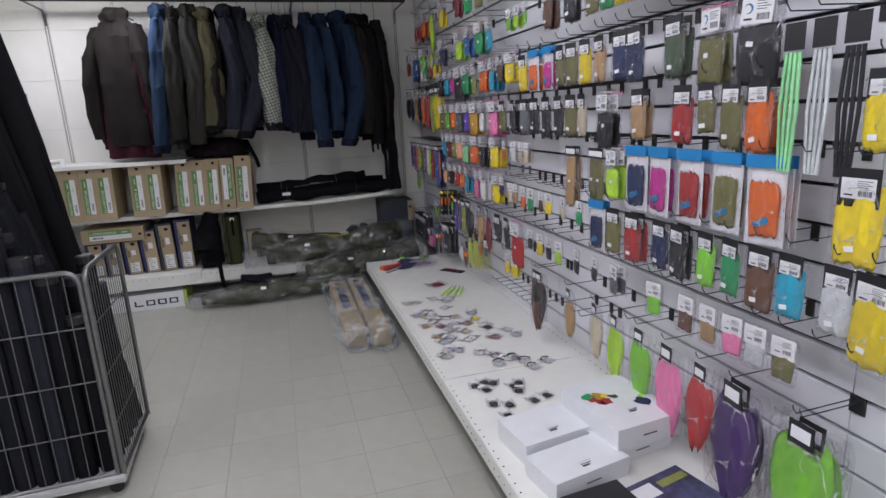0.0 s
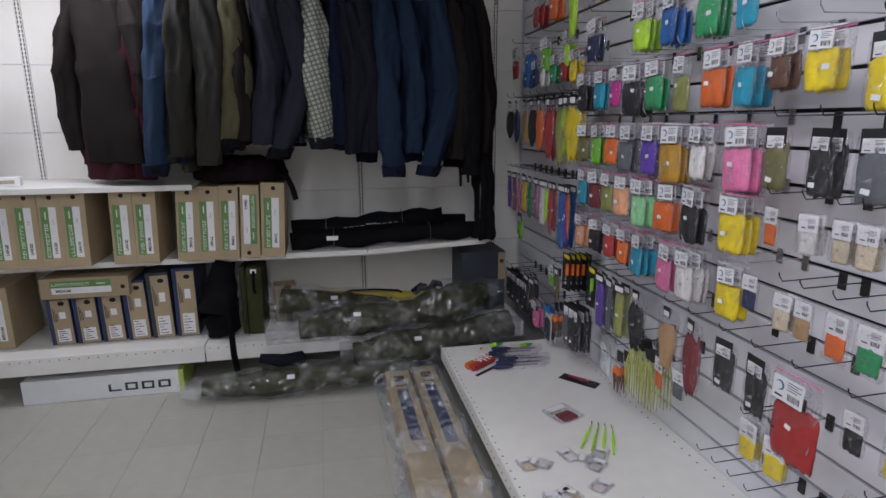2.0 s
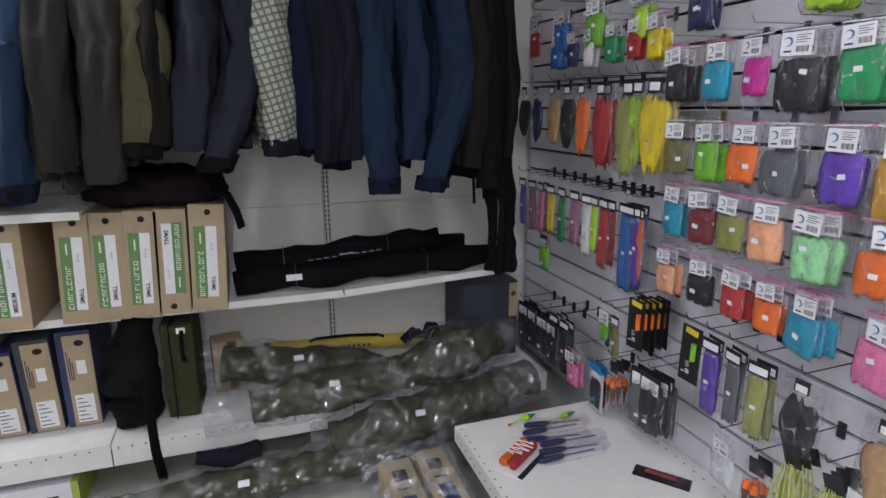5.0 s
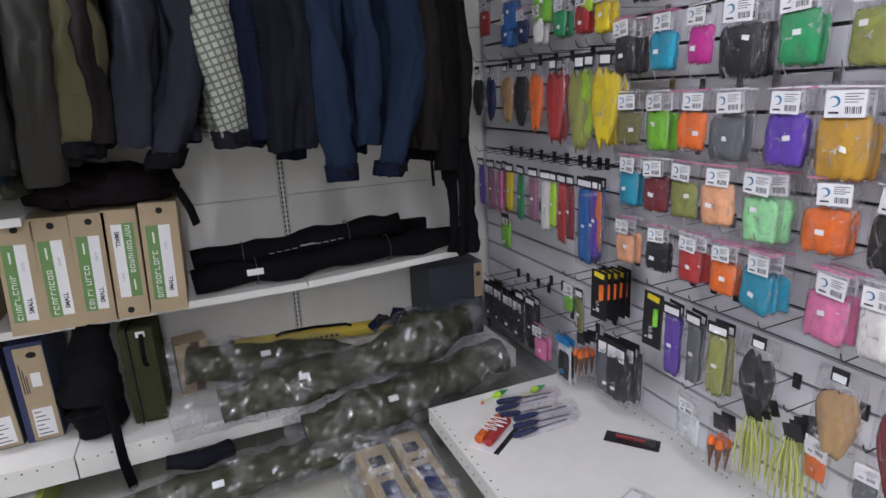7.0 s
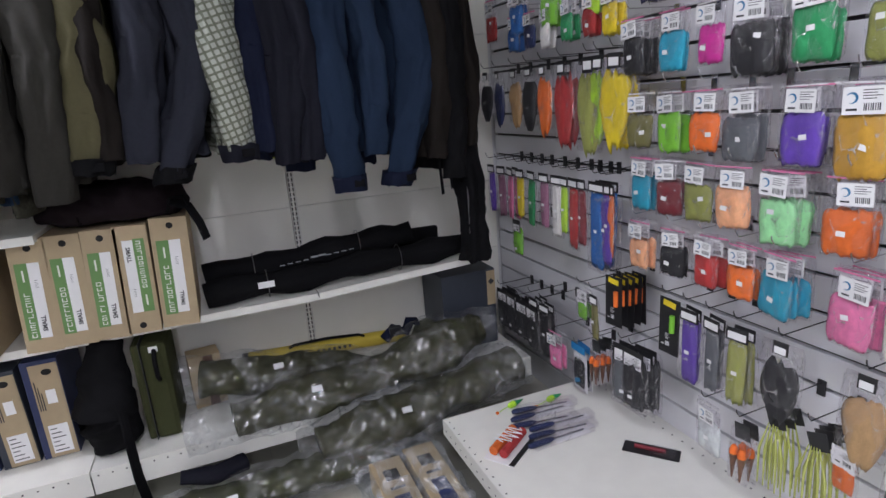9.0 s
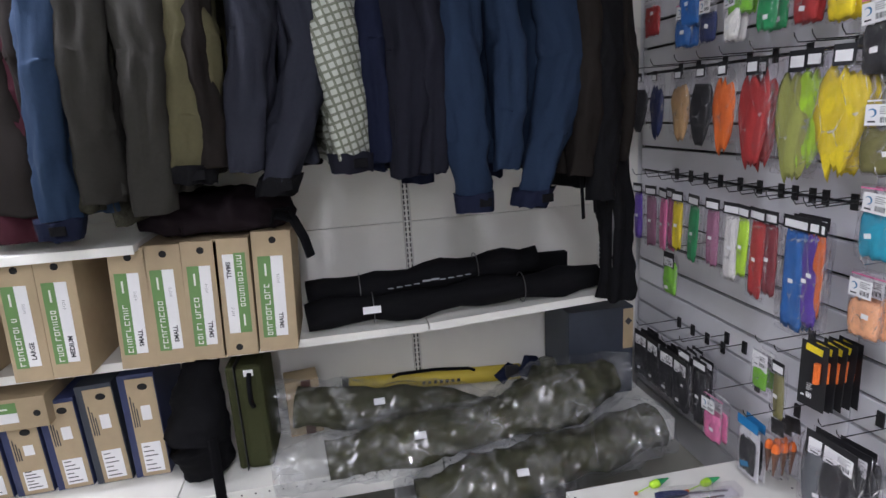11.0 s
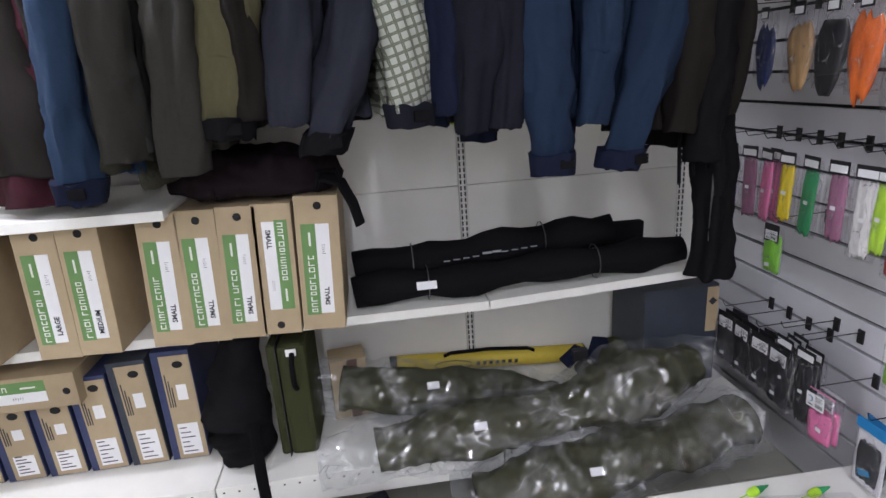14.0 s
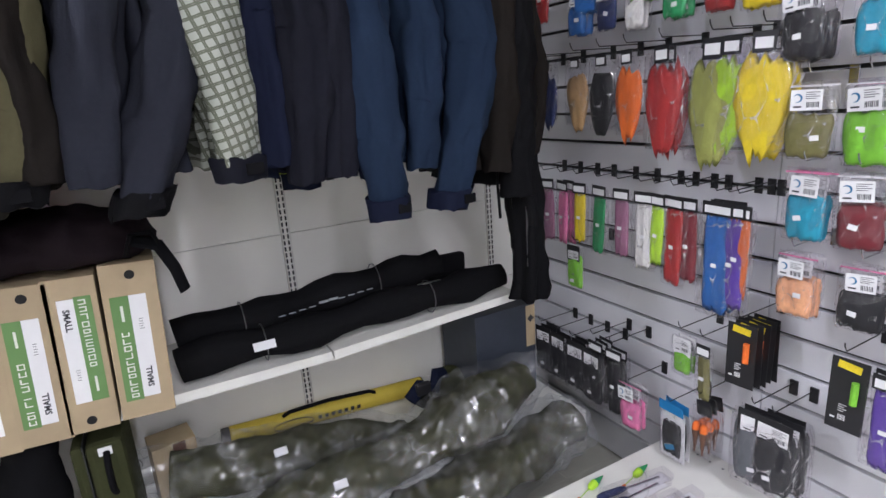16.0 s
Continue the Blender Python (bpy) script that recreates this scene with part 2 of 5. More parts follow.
BIG_Z, BASE_Z, TOP_Z = 0.785, 0.285, 1.235
SHELF_Y = 5.13
shelf(-1.98, 0.24, SHELF_Y, BIG_Z, 0.032, BACK_Y - 0.006, "shelf", "long white metal shelf full of brown wader boxes")
shelf(0.243, 1.02, SHELF_Y, BIG_Z + 0.0177, 0.032, BACK_Y - 0.006, "shelf", "white metal shelf holding black rod bags", 2.6)
shelf(-1.98, -0.735, 5.0, TOP_Z, 0.03, BACK_Y - 0.006, "shelf", "upper white metal shelf below hanging coats")
shelf(-2.9, -1.983, 5.0, TOP_Z, 0.03, BACK_Y - 0.006, "shelf", "upper white metal shelf below hanging coats")
shelf(-2.9, -0.75, 4.975, BASE_Z, 0.1, BACK_Y - 0.006, "base_shelf", "low white base shelf with a perforated front", holes=True)
shelf(-0.747, 0.24, 4.975, BASE_Z, 0.1, BACK_Y - 0.006, "base_shelf", "low white base shelf with a perforated front", holes=True)
shelf(0.243, 1.24, 4.975, BASE_Z, 0.1, BACK_Y - 0.006, "base_shelf", "low white base shelf with a perforated front", holes=True)


def deck(y0, y1):
    """The low display deck along the slatted wall, one unit of it."""
    d = thing("display_deck", pose(0, 0, 0.28), "low white metal display deck with perforated edges", "deck", "deck units", "structure")
    part("board", box(0.623, WALL_X - 0.004, y0 + 0.001, y1 - 0.001, -0.03, 0, 0.002), SHELF, d)
    part("front_lip", box(0.618, 0.6215, y0 + 0.001, y1 - 0.001, -0.07, 0.001, 0.001), SHELF, d)
    bm = bmesh.new()
    for k in range(int((y1 - y0) / 0.05)):
        y = y0 + 0.025 + k * 0.05
        for x in (0.636, WALL_X - 0.05):
            box(x - 0.003, x + 0.003, y - 0.003, y + 0.003, -0.001, 0.0006, bm=bm)
        box(0.6172, 0.6185, y - 0.003, y + 0.003, -0.04, -0.034, bm=bm)
    tagged(part("holes", bm, HOLE, d), kind="stuff")
    part("plinth", box(0.95, WALL_X - 0.004, y0 + 0.001, y1 - 0.001, -0.28, -0.032), DARK_TRIM, d)
    return d


for y0, y1 in ((-1.4, 0.0), (0.0, 2.295), (2.298, 4.66)):
    deck(y0, y1)


# ceiling tubes
def tube_light(x, y, length=1.5, along="y", z=CEILING, power=1.0):
    t = thing("fluorescent_light", pose(x, y, z, 0, 0, 0 if along == "y" else 90), "white fluorescent batten light on the ceiling", "ceiling light", "ceiling lights")
    part("housing", box(-0.05, 0.05, -length / 2, length / 2, -0.05, -0.002, 0.006), SHELF, t)
    part("lamp", tube([(0, -length / 2 + 0.03, -0.066), (0, length / 2 - 0.03, -0.066)], 0.014, 10), TUBE_GLOW, t)
    if z < CEILING:
        for q in (-0.4, 0.4):
            part("stem", tube([(0, q * length, -0.003), (0, q * length, CEILING - z)], 0.006, 6), STEEL, t)
    d = bpy.data.lights.new("tube_lamp", "AREA")
    d.shape, d.size, d.size_y, d.energy, d.color = "RECTANGLE", 0.08, length - 0.1, LAMP_POWER * power, (0.968, 0.975, 1.165)
    lamp = new("tube_lamp", d)
    lamp.matrix_basis = pose(x, y, z - 0.095, 0, 0, 0 if along == "y" else 90)
    return t


for x, y, share in TUBES:
    tube_light(x, y, power=share)
tube_light(-1.4, 4.8, 1.3, "x", 2.56, 1.1)

# ---- cloth ----
def cloth(name, color, vary=0.09, rough=0.85, sheen=0.0):
    return mat(name, color, rough, vary=vary, scale=90, bump=0.35, bump_scale=300, sheen=sheen, dist=0.002, spec=0.1)


BROWN_BLACK = cloth("brown_black_cloth", (0.014, 0.0115, 0.01))
DARK_OLIVE = cloth("dark_olive_cloth", (0.03, 0.0285, 0.0245))
KHAKI = cloth("khaki_cloth", (0.085, 0.078, 0.042))
SLATE = cloth("slate_cloth", (0.024, 0.026, 0.036))
CHARCOAL = cloth("charcoal_cloth", (0.012, 0.0125, 0.019))
BLUE = cloth("blue_cloth", (0.015, 0.027, 0.053))
STEEL_BLUE = cloth("steel_blue_cloth", (0.02, 0.037, 0.07))
MAROON = cloth("maroon_cloth", (0.037, 0.009, 0.014))
BLACK = cloth("black_cloth", (0.006, 0.006, 0.007))
NAVY = cloth("navy_cloth", (0.009, 0.012, 0.028))
OLIVE = cloth("olive_cloth", (0.05, 0.051, 0.026))
OLIVE_GREEN = cloth("green_canvas", (0.044, 0.048, 0.021))
CAMO = cloth("camouflage_cloth", (0.04, 0.039, 0.028), vary=0.6)
LIME_TRIM = mat("lime_trim", (0.5, 0.62, 0.05), 0.5)


def check_mat():
    m = mat("checked_cotton", (0.5, 0.52, 0.45), 0.9, vary=0.05, bump=0.2)
    t = m.node_tree
    b = t.nodes["Principled BSDF"]
    co = t.nodes.new("ShaderNodeTexCoord")
    mp = t.nodes.new("ShaderNodeMapping")
    mp.inputs["Rotation"].default_value = (0.0, 0.3, 0.0)
    t.links.new(co.outputs["Object"], mp.inputs["Vector"])
    sep = t.nodes.new("ShaderNodeSeparateXYZ")
    t.links.new(mp.outputs[0], sep.inputs[0])
    last = None
    for axis, off in (("X", 0.0), ("Z", 0.0), ("X", 0.004), ("Z", 0.004)):
        ad = t.nodes.new("ShaderNodeMath")
        ad.operation = "ADD"
        ad.inputs[1].default_value = off + 5.0
        t.links.new(sep.outputs[axis], ad.inputs[0])
        md = t.nodes.new("ShaderNodeMath")
        md.operation = "MODULO"
        md.inputs[1].default_value = 0.024
        t.links.new(ad.outputs[0], md.inputs[0])
        lt = t.nodes.new("ShaderNodeMath")
        lt.operation = "LESS_THAN"
        lt.inputs[1].default_value = 0.0036
        t.links.new(md.outputs[0], lt.inputs[0])
        if last is None:
            last = lt
        else:
            mx = t.nodes.new("ShaderNodeMath")
            mx.operation = "MAXIMUM"
            t.links.new(last.outputs[0], mx.inputs[0])
            t.links.new(lt.outputs[0], mx.inputs[1])
            last = mx
    mix = t.nodes.new("ShaderNodeMix")
    mix.data_type = "RGBA"
    mix.inputs["A"].default_value = (0.4, 0.42, 0.36, 1)
    mix.inputs["B"].default_value = (0.13, 0.14, 0.1, 1)
    t.links.new(last.outputs[0], mix.inputs["Factor"])
    t.links.new(mix.outputs["Result"], b.inputs["Base Color"])
    return m


CHECK = check_mat()


def loft(rings, bm=None, caps=True):
    bm = bm or bmesh.new()
    vs = [[bm.verts.new(p) for p in r] for r in rings]
    n = len(vs[0])
    for a, b in zip(vs, vs[1:]):
        for k in range(n):
            bm.faces.new((a[k], a[(k + 1) % n], b[(k + 1) % n], b[k]))
    if caps:
        bm.faces.new(vs[0][::-1])
        bm.faces.new(vs[-1])
    return bm


def garment_tube(path, halves, seed, n=40, rings=52, fold=0.16, folds=5, crease=1.0):
    """A cloth tube: path of (x, y, z), half sizes (x, y) at each path point, hanging folds and slanting creases."""
    out = []
    m = len(path) - 1
    for i in range(rings):
        u = i / (rings - 1) * m
        k = min(int(u), m - 1)
        f = u - k
        f = f * f * (3 - 2 * f)
        c = Vector(path[k]).lerp(Vector(path[k + 1]), f)
        hx = halves[k][0] * (1 - f) + halves[k + 1][0] * f
        hy = halves[k][1] * (1 - f) + halves[k + 1][1] * f
        ring = []
        drop = 0.25 + 0.75 * i / rings
        for j in range(n):
            a = j / n * math.tau
            w = 1 + fold * drop * math.sin(folds * a + seed * 1.7 + 1.6 * math.sin(i * 0.07 + seed))
            w += 0.17 * noise.noise(Vector((math.cos(a) * 1.3 + seed * 3.1, math.sin(a) * 1.3, c.z * 3.4)))
            x, y = math.cos(a) * hx * w, math.sin(a) * hy * w
            # slanting drag lines, sharper on their crests
            q = Vector(((x + y) * 9 + seed, (x - y) * 9, c.z * 3.2 + 5.5 * (x + y)))
            ridge = 0.5 - abs(noise.noise(q)) * 1.6
            q2 = Vector(((x - y) * 20 + seed * 2, (x + y) * 12, c.z * 10 - 11 * (x - y)))
            d = crease * (0.022 * ridge + 0.013 * (0.4 - abs(noise.noise(q2)) * 1.6))
            ring.append((c.x + x + math.cos(a) * d, c.y + y + math.sin(a) * d, c.z + 0.014 * noise.noise(Vector((a * 2, seed, i * 0.15)))))
        out.append(ring)
    return loft(out)


def crumple(path, radii, seed, n=26, rings=44, amp=0.22, floor_z=None, squash=0.85, freq=9.0, ridge=0.0):
    """A soft bundle along a path; ridge adds sharp folds like those of stiff film."""
    out = []
    m = len(path) - 1
    for i in range(rings):
        u = i / (rings - 1) * m
        k = min(int(u), m - 1)
        f = u - k
        c = Vector(path[k]).lerp(Vector(path[k + 1]), f)
        f = f * f * (3 - 2 * f)
        r = radii[k] * (1 - f) + radii[k + 1] * f
        d = (Vector(path[k + 1]) - Vector(path[k])).normalized()
        side = d.cross(Vector((0, 0, 1))).normalized()
        up = side.cross(d)
        ring = []
        for j in range(n):
            a = j / n * math.tau
            p = c + side * math.cos(a) * r + up * math.sin(a) * r * squash
            q = p * freq
            w = 1 + amp * (noise.noise(q + Vector((seed, 0, 0))) + 0.6 * abs(noise.noise(q * 2.3 + Vector((0, seed, 0)))) - 0.2)
            p = c + (p - c) * w
            if ridge:
                g = Vector((q.x * 0.7 + q.z, q.y, q.z * 0.8 - q.x * 0.4)) + Vector((seed * 2, 3, seed))
                h = 0.35 - abs(noise.noise(g * 1.1)) * 1.5 + 0.5 * (0.35 - abs(noise.noise(g * 2.7)) * 1.5)
                p += (p - c).normalized() * ridge * h
            if floor_z is not None:
                p.z = max(p.z, floor_z + 0.002 * math.sin(i + j))
            ring.append(p)
        out.append(ring)
    return loft(out)


RAIL_Y, RAIL_Z = 5.12, 2.47


def jacket(x, top, hem, cuff, body, sleeve=None, cuff_cloth=None, thick=0.075, turn=0.0, lean=0.0, seed=0, label="", y=None,
           sleeve_w=0.062, name="jacket", hood=False, trim=None, flare=0.0, elbow=None):
    """A coat on a hanger, its shoulder line across the rail, one sleeve towards the aisle."""
    sleeve = sleeve or body
    j = thing(name, pose(x, y or RAIL_Y, 0, 0, 0, turn), label, name, "hanging clothes")
    drop = top - hem
    part("body", garment_tube([(0, 0, top), (0, 0, top - 0.06), (0, 0, top - 0.16), (0, 0, top - 0.5 * drop), (0, 0, hem)],
                              [(0.035, 0.06), (0.05, 0.13), (thick * 0.85, 0.2), (thick, 0.215), (thick * 1.12, 0.22)], seed), body, j, smooth=True)
    bm = garment_tube([(0, 0, top + 0.05), (0, 0, top + 0.01), (0, 0, top - 0.05)],
                      [(0.045, 0.075), (0.052, 0.085), (0.045, 0.08)] if not hood else [(0.05, 0.09), (0.075, 0.12), (0.05, 0.1)], seed + 5, rings=8)
    part("hood" if hood else "collar", bm, body, j, smooth=True)
    for side in (-1, 1):
        z1 = cuff if side < 0 else cuff + 0.05
        lx = (lean if side < 0 else -lean * 0.5) + 0.012 * math.sin(seed * 2.1)
        el = 0.03 * math.sin(seed * 3.7 + side) if elbow is None or side > 0 else elbow
        ln = top - 0.1 - z1
        arm = [(0, side * 0.17, top - 0.08), (el * 0.45, side * (0.215 + flare * 0.3), top - 0.1 - 0.22 * ln), (el, side * (0.255 + flare * 0.6), top - 0.1 - 0.5 * ln),
               (el * 0.55 + lx * 0.5, side * (0.262 + flare * 0.8), top - 0.1 - 0.76 * ln), (lx, side * (0.25 + flare), z1)]
        back = (Vector(arm[3]) - Vector(arm[4])).normalized()
        e = Vector(arm[4])
        cut = arm[:4] + [e + back * 0.035] if cuff_cloth else arm
        s = part("sleeve", garment_tube(cut, [(sleeve_w * 0.75, 0.05), (sleeve_w * 1.25, 0.075), (sleeve_w * 1.15, 0.072), (sleeve_w * 1.08, 0.064), (sleeve_w * 0.86, 0.05)],
                                        seed + side * 2.3, fold=0.1, folds=3), sleeve, j, smooth=True)
        if cuff_cloth:
            cf = part("cuff", garment_tube([e + back * 0.05, e - back * 0.008], [(sleeve_w * 0.96 + 0.011, 0.068), (sleeve_w * 0.88 + 0.008, 0.06)], seed + side * 2.3,
                                           rings=10, fold=0.06, folds=3, crease=0.4), cuff_cloth, s, "dark cuff band", smooth=True)
            if side < 0:
                part("tab", box(-0.022, 0.022, -0.004, 0.004, -0.014, 0.014, 0.003), BLACK, cf, "cuff strap",
                     m=Matrix.Translation(e + back * 0.022 + Vector((sleeve_w * 0.3, -0.066, 0))))
    if trim:
        part("hem_trim", garment_tube([(0, 0, hem + 0.008), (0, 0, hem - 0.004)], [(thick * 1.13, 0.222), (thick * 1.13, 0.222)], seed, rings=3), trim, j, "lime hem edge")
    part("hanger", tube(rounded([(0, -0.17, top - 0.05), (0, 0, top + 0.03), (0, 0.17, top - 0.05)], 0.03), 0.006, 6), BLACK_PLASTIC, j)
    dy = RAIL_Y - (y or RAIL_Y)
    part("hook", tube([(0, 0, top + 0.03), (0, 0, RAIL_Z - 0.02), (0, dy - 0.0, RAIL_Z + 0.016), (0, dy + 0.012, RAIL_Z)], 0.0022, 5), STEEL, j)
    return j


rail = thing("clothes_rail", pose(0, RAIL_Y, RAIL_Z), "dark steel clothes rail on wall brackets", "clothes rail")
part("bar", tube([(-1.72, 0, 0), (1.2, 0, 0)], 0.0125, 10), BLACK_METAL, rail)
for x in (-1.72, -0.74, 0.24, 1.2):
    part("bracket", tube(rounded([(x, 0, 0), (x, 0.44, 0), (x, 0.455, -0.12)], 0.02), 0.009, 6), STEEL, rail)

jacket(-1.11, 2.36, 1.36, 1.38, BROWN_BLACK, thick=0.11, turn=58, seed=1, hood=True, y=5.14, sleeve_w=0.07, elbow=-0.03, lean=0.03, flare=0.06,
       label="dark brown hooded coat turned face-on on its hanger")
jacket(-1.14, 2.28, 1.265, 1.29, MAROON, seed=2, y=5.2, thick=0.1, turn=50, label="maroon garment hanging behind a brown coat")


def side_on(cuff_x, top, hem, cuff, body, turn=10, lean=0.0, **more):
    """A jacket seen from its sleeve; cuff_x is where the aisle-side cuff hangs."""
    return jacket(cuff_x - lean - 0.25 * math.sin(math.radians(turn)), top, hem, cuff, body, turn=turn, lean=lean, **more)


side_on(-0.875, 2.38, 1.36, 1.31, STEEL_BLUE, cuff_cloth=NAVY, seed=3, turn=0, elbow=-0.03, lean=-0.09, sleeve_w=0.05, thick=0.05, label="blue waterproof jacket on a hanger", hood=True)
side_on(-0.79, 2.34, 1.31, 1.37, CAMO, seed=5, turn=0, elbow=0.02, lean=-0.05, sleeve_w=0.045, thick=0.04, label="camouflage jacket between olive coats", y=5.17)
side_on(-0.755, 2.36, 1.42, 1.4, DARK_OLIVE, seed=4, turn=2, elbow=-0.02, lean=-0.06, sleeve_w=0.055, thick=0.045, label="dark olive fishing coat on a hanger")
side_on(-0.61, 2.38, 1.4, 1.36, DARK_OLIVE, seed=6, turn=4, elbow=0.02, lean=-0.05, sleeve_w=0.07, thick=0.055, label="dark olive fishing coat on a hanger", hood=True)
side_on(-0.495, 2.36, 1.47, 1.44, KHAKI, cuff_cloth=BLACK, seed=7, turn=5, elbow=0.02, lean=-0.05, sleeve_w=0.06, thick=0.045, label="khaki jacket with black cuffs", hood=True)
side_on(-0.41, 2.34, 1.46, 1.48, BROWN_BLACK, seed=8, turn=8, sleeve_w=0.045, thick=0.045, label="dark brown jacket on a hanger")
side_on(-0.32, 2.38, 1.46, 1.46, SLATE, seed=9, turn=5, elbow=0.02, lean=-0.04, sleeve_w=0.058, thick=0.05, label="slate grey jacket on a hanger", hood=True)
side_on(-0.262, 2.36, 1.46, 1.39, SLATE, cuff_cloth=BLACK, seed=10, turn=10, elbow=0.06, lean=-0.11, sleeve_w=0.06, thick=0.055, label="slate grey rain jacket with black cuffs")
side_on(0.005, 2.3, 1.46, 1.44, CHECK, cuff_cloth=CHARCOAL, seed=11, turn=8, elbow=-0.012, lean=0.02, sleeve_w=0.062, thick=0.045, label="checked white and green shirt on a hanger", name="shirt")
side_on(0.1, 2.31, 1.42, 1.45, NAVY, seed=12, turn=6, sleeve_w=0.04, thick=0.04, y=5.17, label="navy jacket on a hanger")
side_on(0.165, 2.29, 1.43, 1.4, CHARCOAL, seed=13, turn=12, elbow=0.03, lean=-0.015, sleeve_w=0.062, thick=0.05, label="charcoal fleece on a hanger")
side_on(0.255, 2.3, 1.42, 1.41, CHARCOAL, seed=14, turn=16, elbow=0.03, lean=0.01, sleeve_w=0.055, thick=0.045, trim=LIME_TRIM, label="charcoal fleece with a lime hem")
side_on(0.385, 2.32, 1.44, 1.28, BLUE, cuff_cloth=NAVY, seed=15, turn=10, elbow=-0.02, lean=0.015, sleeve_w=0.062, thick=0.045, label="blue softshell jacket on a hanger")
side_on(0.49, 2.31, 1.42, 1.4, BLUE, seed=16, turn=10, elbow=0.03, sleeve_w=0.045, thick=0.05, label="blue softshell jacket on a hanger")
side_on(0.59, 2.33, 1.4, 1.28, BLUE, cuff_cloth=NAVY, seed=17, turn=14, elbow=0.065, lean=-0.07, sleeve_w=0.064, thick=0.05, label="blue softshell jacket on a hanger", hood=True)
side_on(0.765, 2.31, 1.37, 1.36, BROWN_BLACK, seed=18, turn=10, elbow=0.03, sleeve_w=0.05, thick=0.05, label="dark brown jacket on a hanger")
side_on(0.84, 2.3, 1.3, 1.27, BLACK, seed=19, turn=6, sleeve_w=0.045, thick=0.045, label="black jacket on a hanger")

# black waders with braces, hanging down to the shelf
wd = thing("waders", pose(0.915, 4.99, 0), "black chest waders with braces hanging by the corner", "waders", "hanging clothes")
part("body", garment_tube([(0, 0.1, 2.3), (0.01, 0.06, 2.1), (0.02, 0, 1.7), (0.02, 0, 1.4)], [(0.04, 0.1), (0.06, 0.16), (0.07, 0.14), (0.06, 0.1)], 21), BROWN_BLACK, wd, smooth=True)
part("leg", garment_tube([(0.03, 0, 1.42), (0.035, -0.02, 1.15), (0.05, -0.02, 0.86)], [(0.062, 0.08), (0.055, 0.055), (0.06, 0.055)], 22), BLACK, wd, smooth=True)
for k in range(3):
    xx = -0.13 + k * 0.045
    part("strap", tube([(xx + 0.06, -0.06, 1.75), (xx + 0.01, -0.1, 1.5), (xx, -0.1, 1.32), (xx + 0.006, -0.1, 1.2 + 0.02 * k)], 0.016, 6, flat=0.25), BLACK, wd)
part("logo", box(0.0, 0.012, -0.075, -0.074, 1.0, 1.3), STEEL, wd, "pale lettering strip")
part("hook", tube([(0, 0.1, 2.3), (0, 0.12, RAIL_Z - 0.02), (0, RAIL_Y - 4.99, RAIL_Z + 0.016)], 0.0025, 5), STEEL, wd)


# ---- boxes on the shelves ----
GREEN_LABEL = GREEN_PRINT
WHITE_INK = mat("white_ink", (0.75, 0.77, 0.7), 0.6)
TAN_LABEL = mat("tan_label", (0.42, 0.36, 0.24), 0.6)


def wader_box(x, size, flipped=False, w=0.12, h=0.432, y=5.045, z=BIG_Z, lean=0.0, depth=0.36, lying=False, shade=BOARD):
    """An upright brown box: hole, green print panel with white bars, white label with the size."""
    m = pose(x, y, z + 0.0015, 0, 90 if lying else lean, 0)
    if lying:
        m = pose(x - h / 2, y, z + w / 2 + 0.0015, 0, 90, 0)
    b = thing("wader_box", m, "tall brown cardboard wader box with green and white label" if not lying else
              "brown cardboard wader box lying across smaller boxes", "box", "wader boxes")
    z0 = 0.0
    part("carton", box(-w / 2, w / 2, 0, depth, z0, h, 0.003), shade, b)
    f = Matrix.Identity(4) if not flipped else Matrix.Translation((0, 0, h)) @ Matrix.Rotation(math.pi, 4, "Y")
    bm = bmesh.new()
    bmesh.ops.create_circle(bm, cap_ends=True, segments=16, radius=0.0125, matrix=f @ Matrix.Translation((0.004, -0.0006, h - 0.032)) @ FRONT)
    part("finger_hole", bm, HOLE, b)
    g = part("green_panel", box(-w * 0.38, -w * 0.05, -0.0009, 0.001, h * 0.12, h * 0.8), GREEN_LABEL, b, "green printed panel", m=f)
    # the brand lettering as a plain bar pattern
    bm = bmesh.new()
    zz = h * 0.14
    while zz < h * 0.55:
        s = random.choice((0.012, 0.014, 0.016))
        box(-w * 0.27, -w * 0.13, -0.0013, -0.0008, zz, zz + 0.003, bm=bm)
        if random.random() < 0.8:
            box(-w * 0.27, -w * 0.24, -0.0013, -0.0008, zz + 0.003, zz + s, bm=bm)
        if random.random() < 0.6:
            box(-w * 0.27, -w * 0.13, -0.0013, -0.0008, zz + s - 0.003, zz + s, bm=bm)
        if random.random() < 0.5:
            box(-w * 0.155, -w * 0.13, -0.0013, -0.0008, zz + 0.003, zz + s, bm=bm)
        zz += s + 0.0055
    box(-w * 0.22, -w * 0.17, -0.0013, -0.0008, h * 0.64, h * 0.74, bm=bm)
    tagged(part("print", bm, WHITE_INK, b, "pale print bars", m=f), kind="stuff")
    l = part("label", box(-w * 0.05, w * 0.26, -0.0012, 0.001, h * 0.13, h * 0.8), PAPER, b, "white paper label", m=f)
    words(size, 0.021, INK, l, Matrix.Translation((w * 0.12, -0.0016, h * 0.26)) @ FRONT @ Matrix.Rotation(math.pi / 2, 4, "Z"), bold=0.0006)
    bm = bmesh.new()
    for k in range(5):
        box(w * 0.07, w * 0.15 - 0.002 * (k % 2), -0.0016, -0.001, h * 0.58 + k * 0.007, h * 0.583 + k * 0.007, bm=bm)
    part("barcode", bm, INK, l, "grey bar code")
    return b


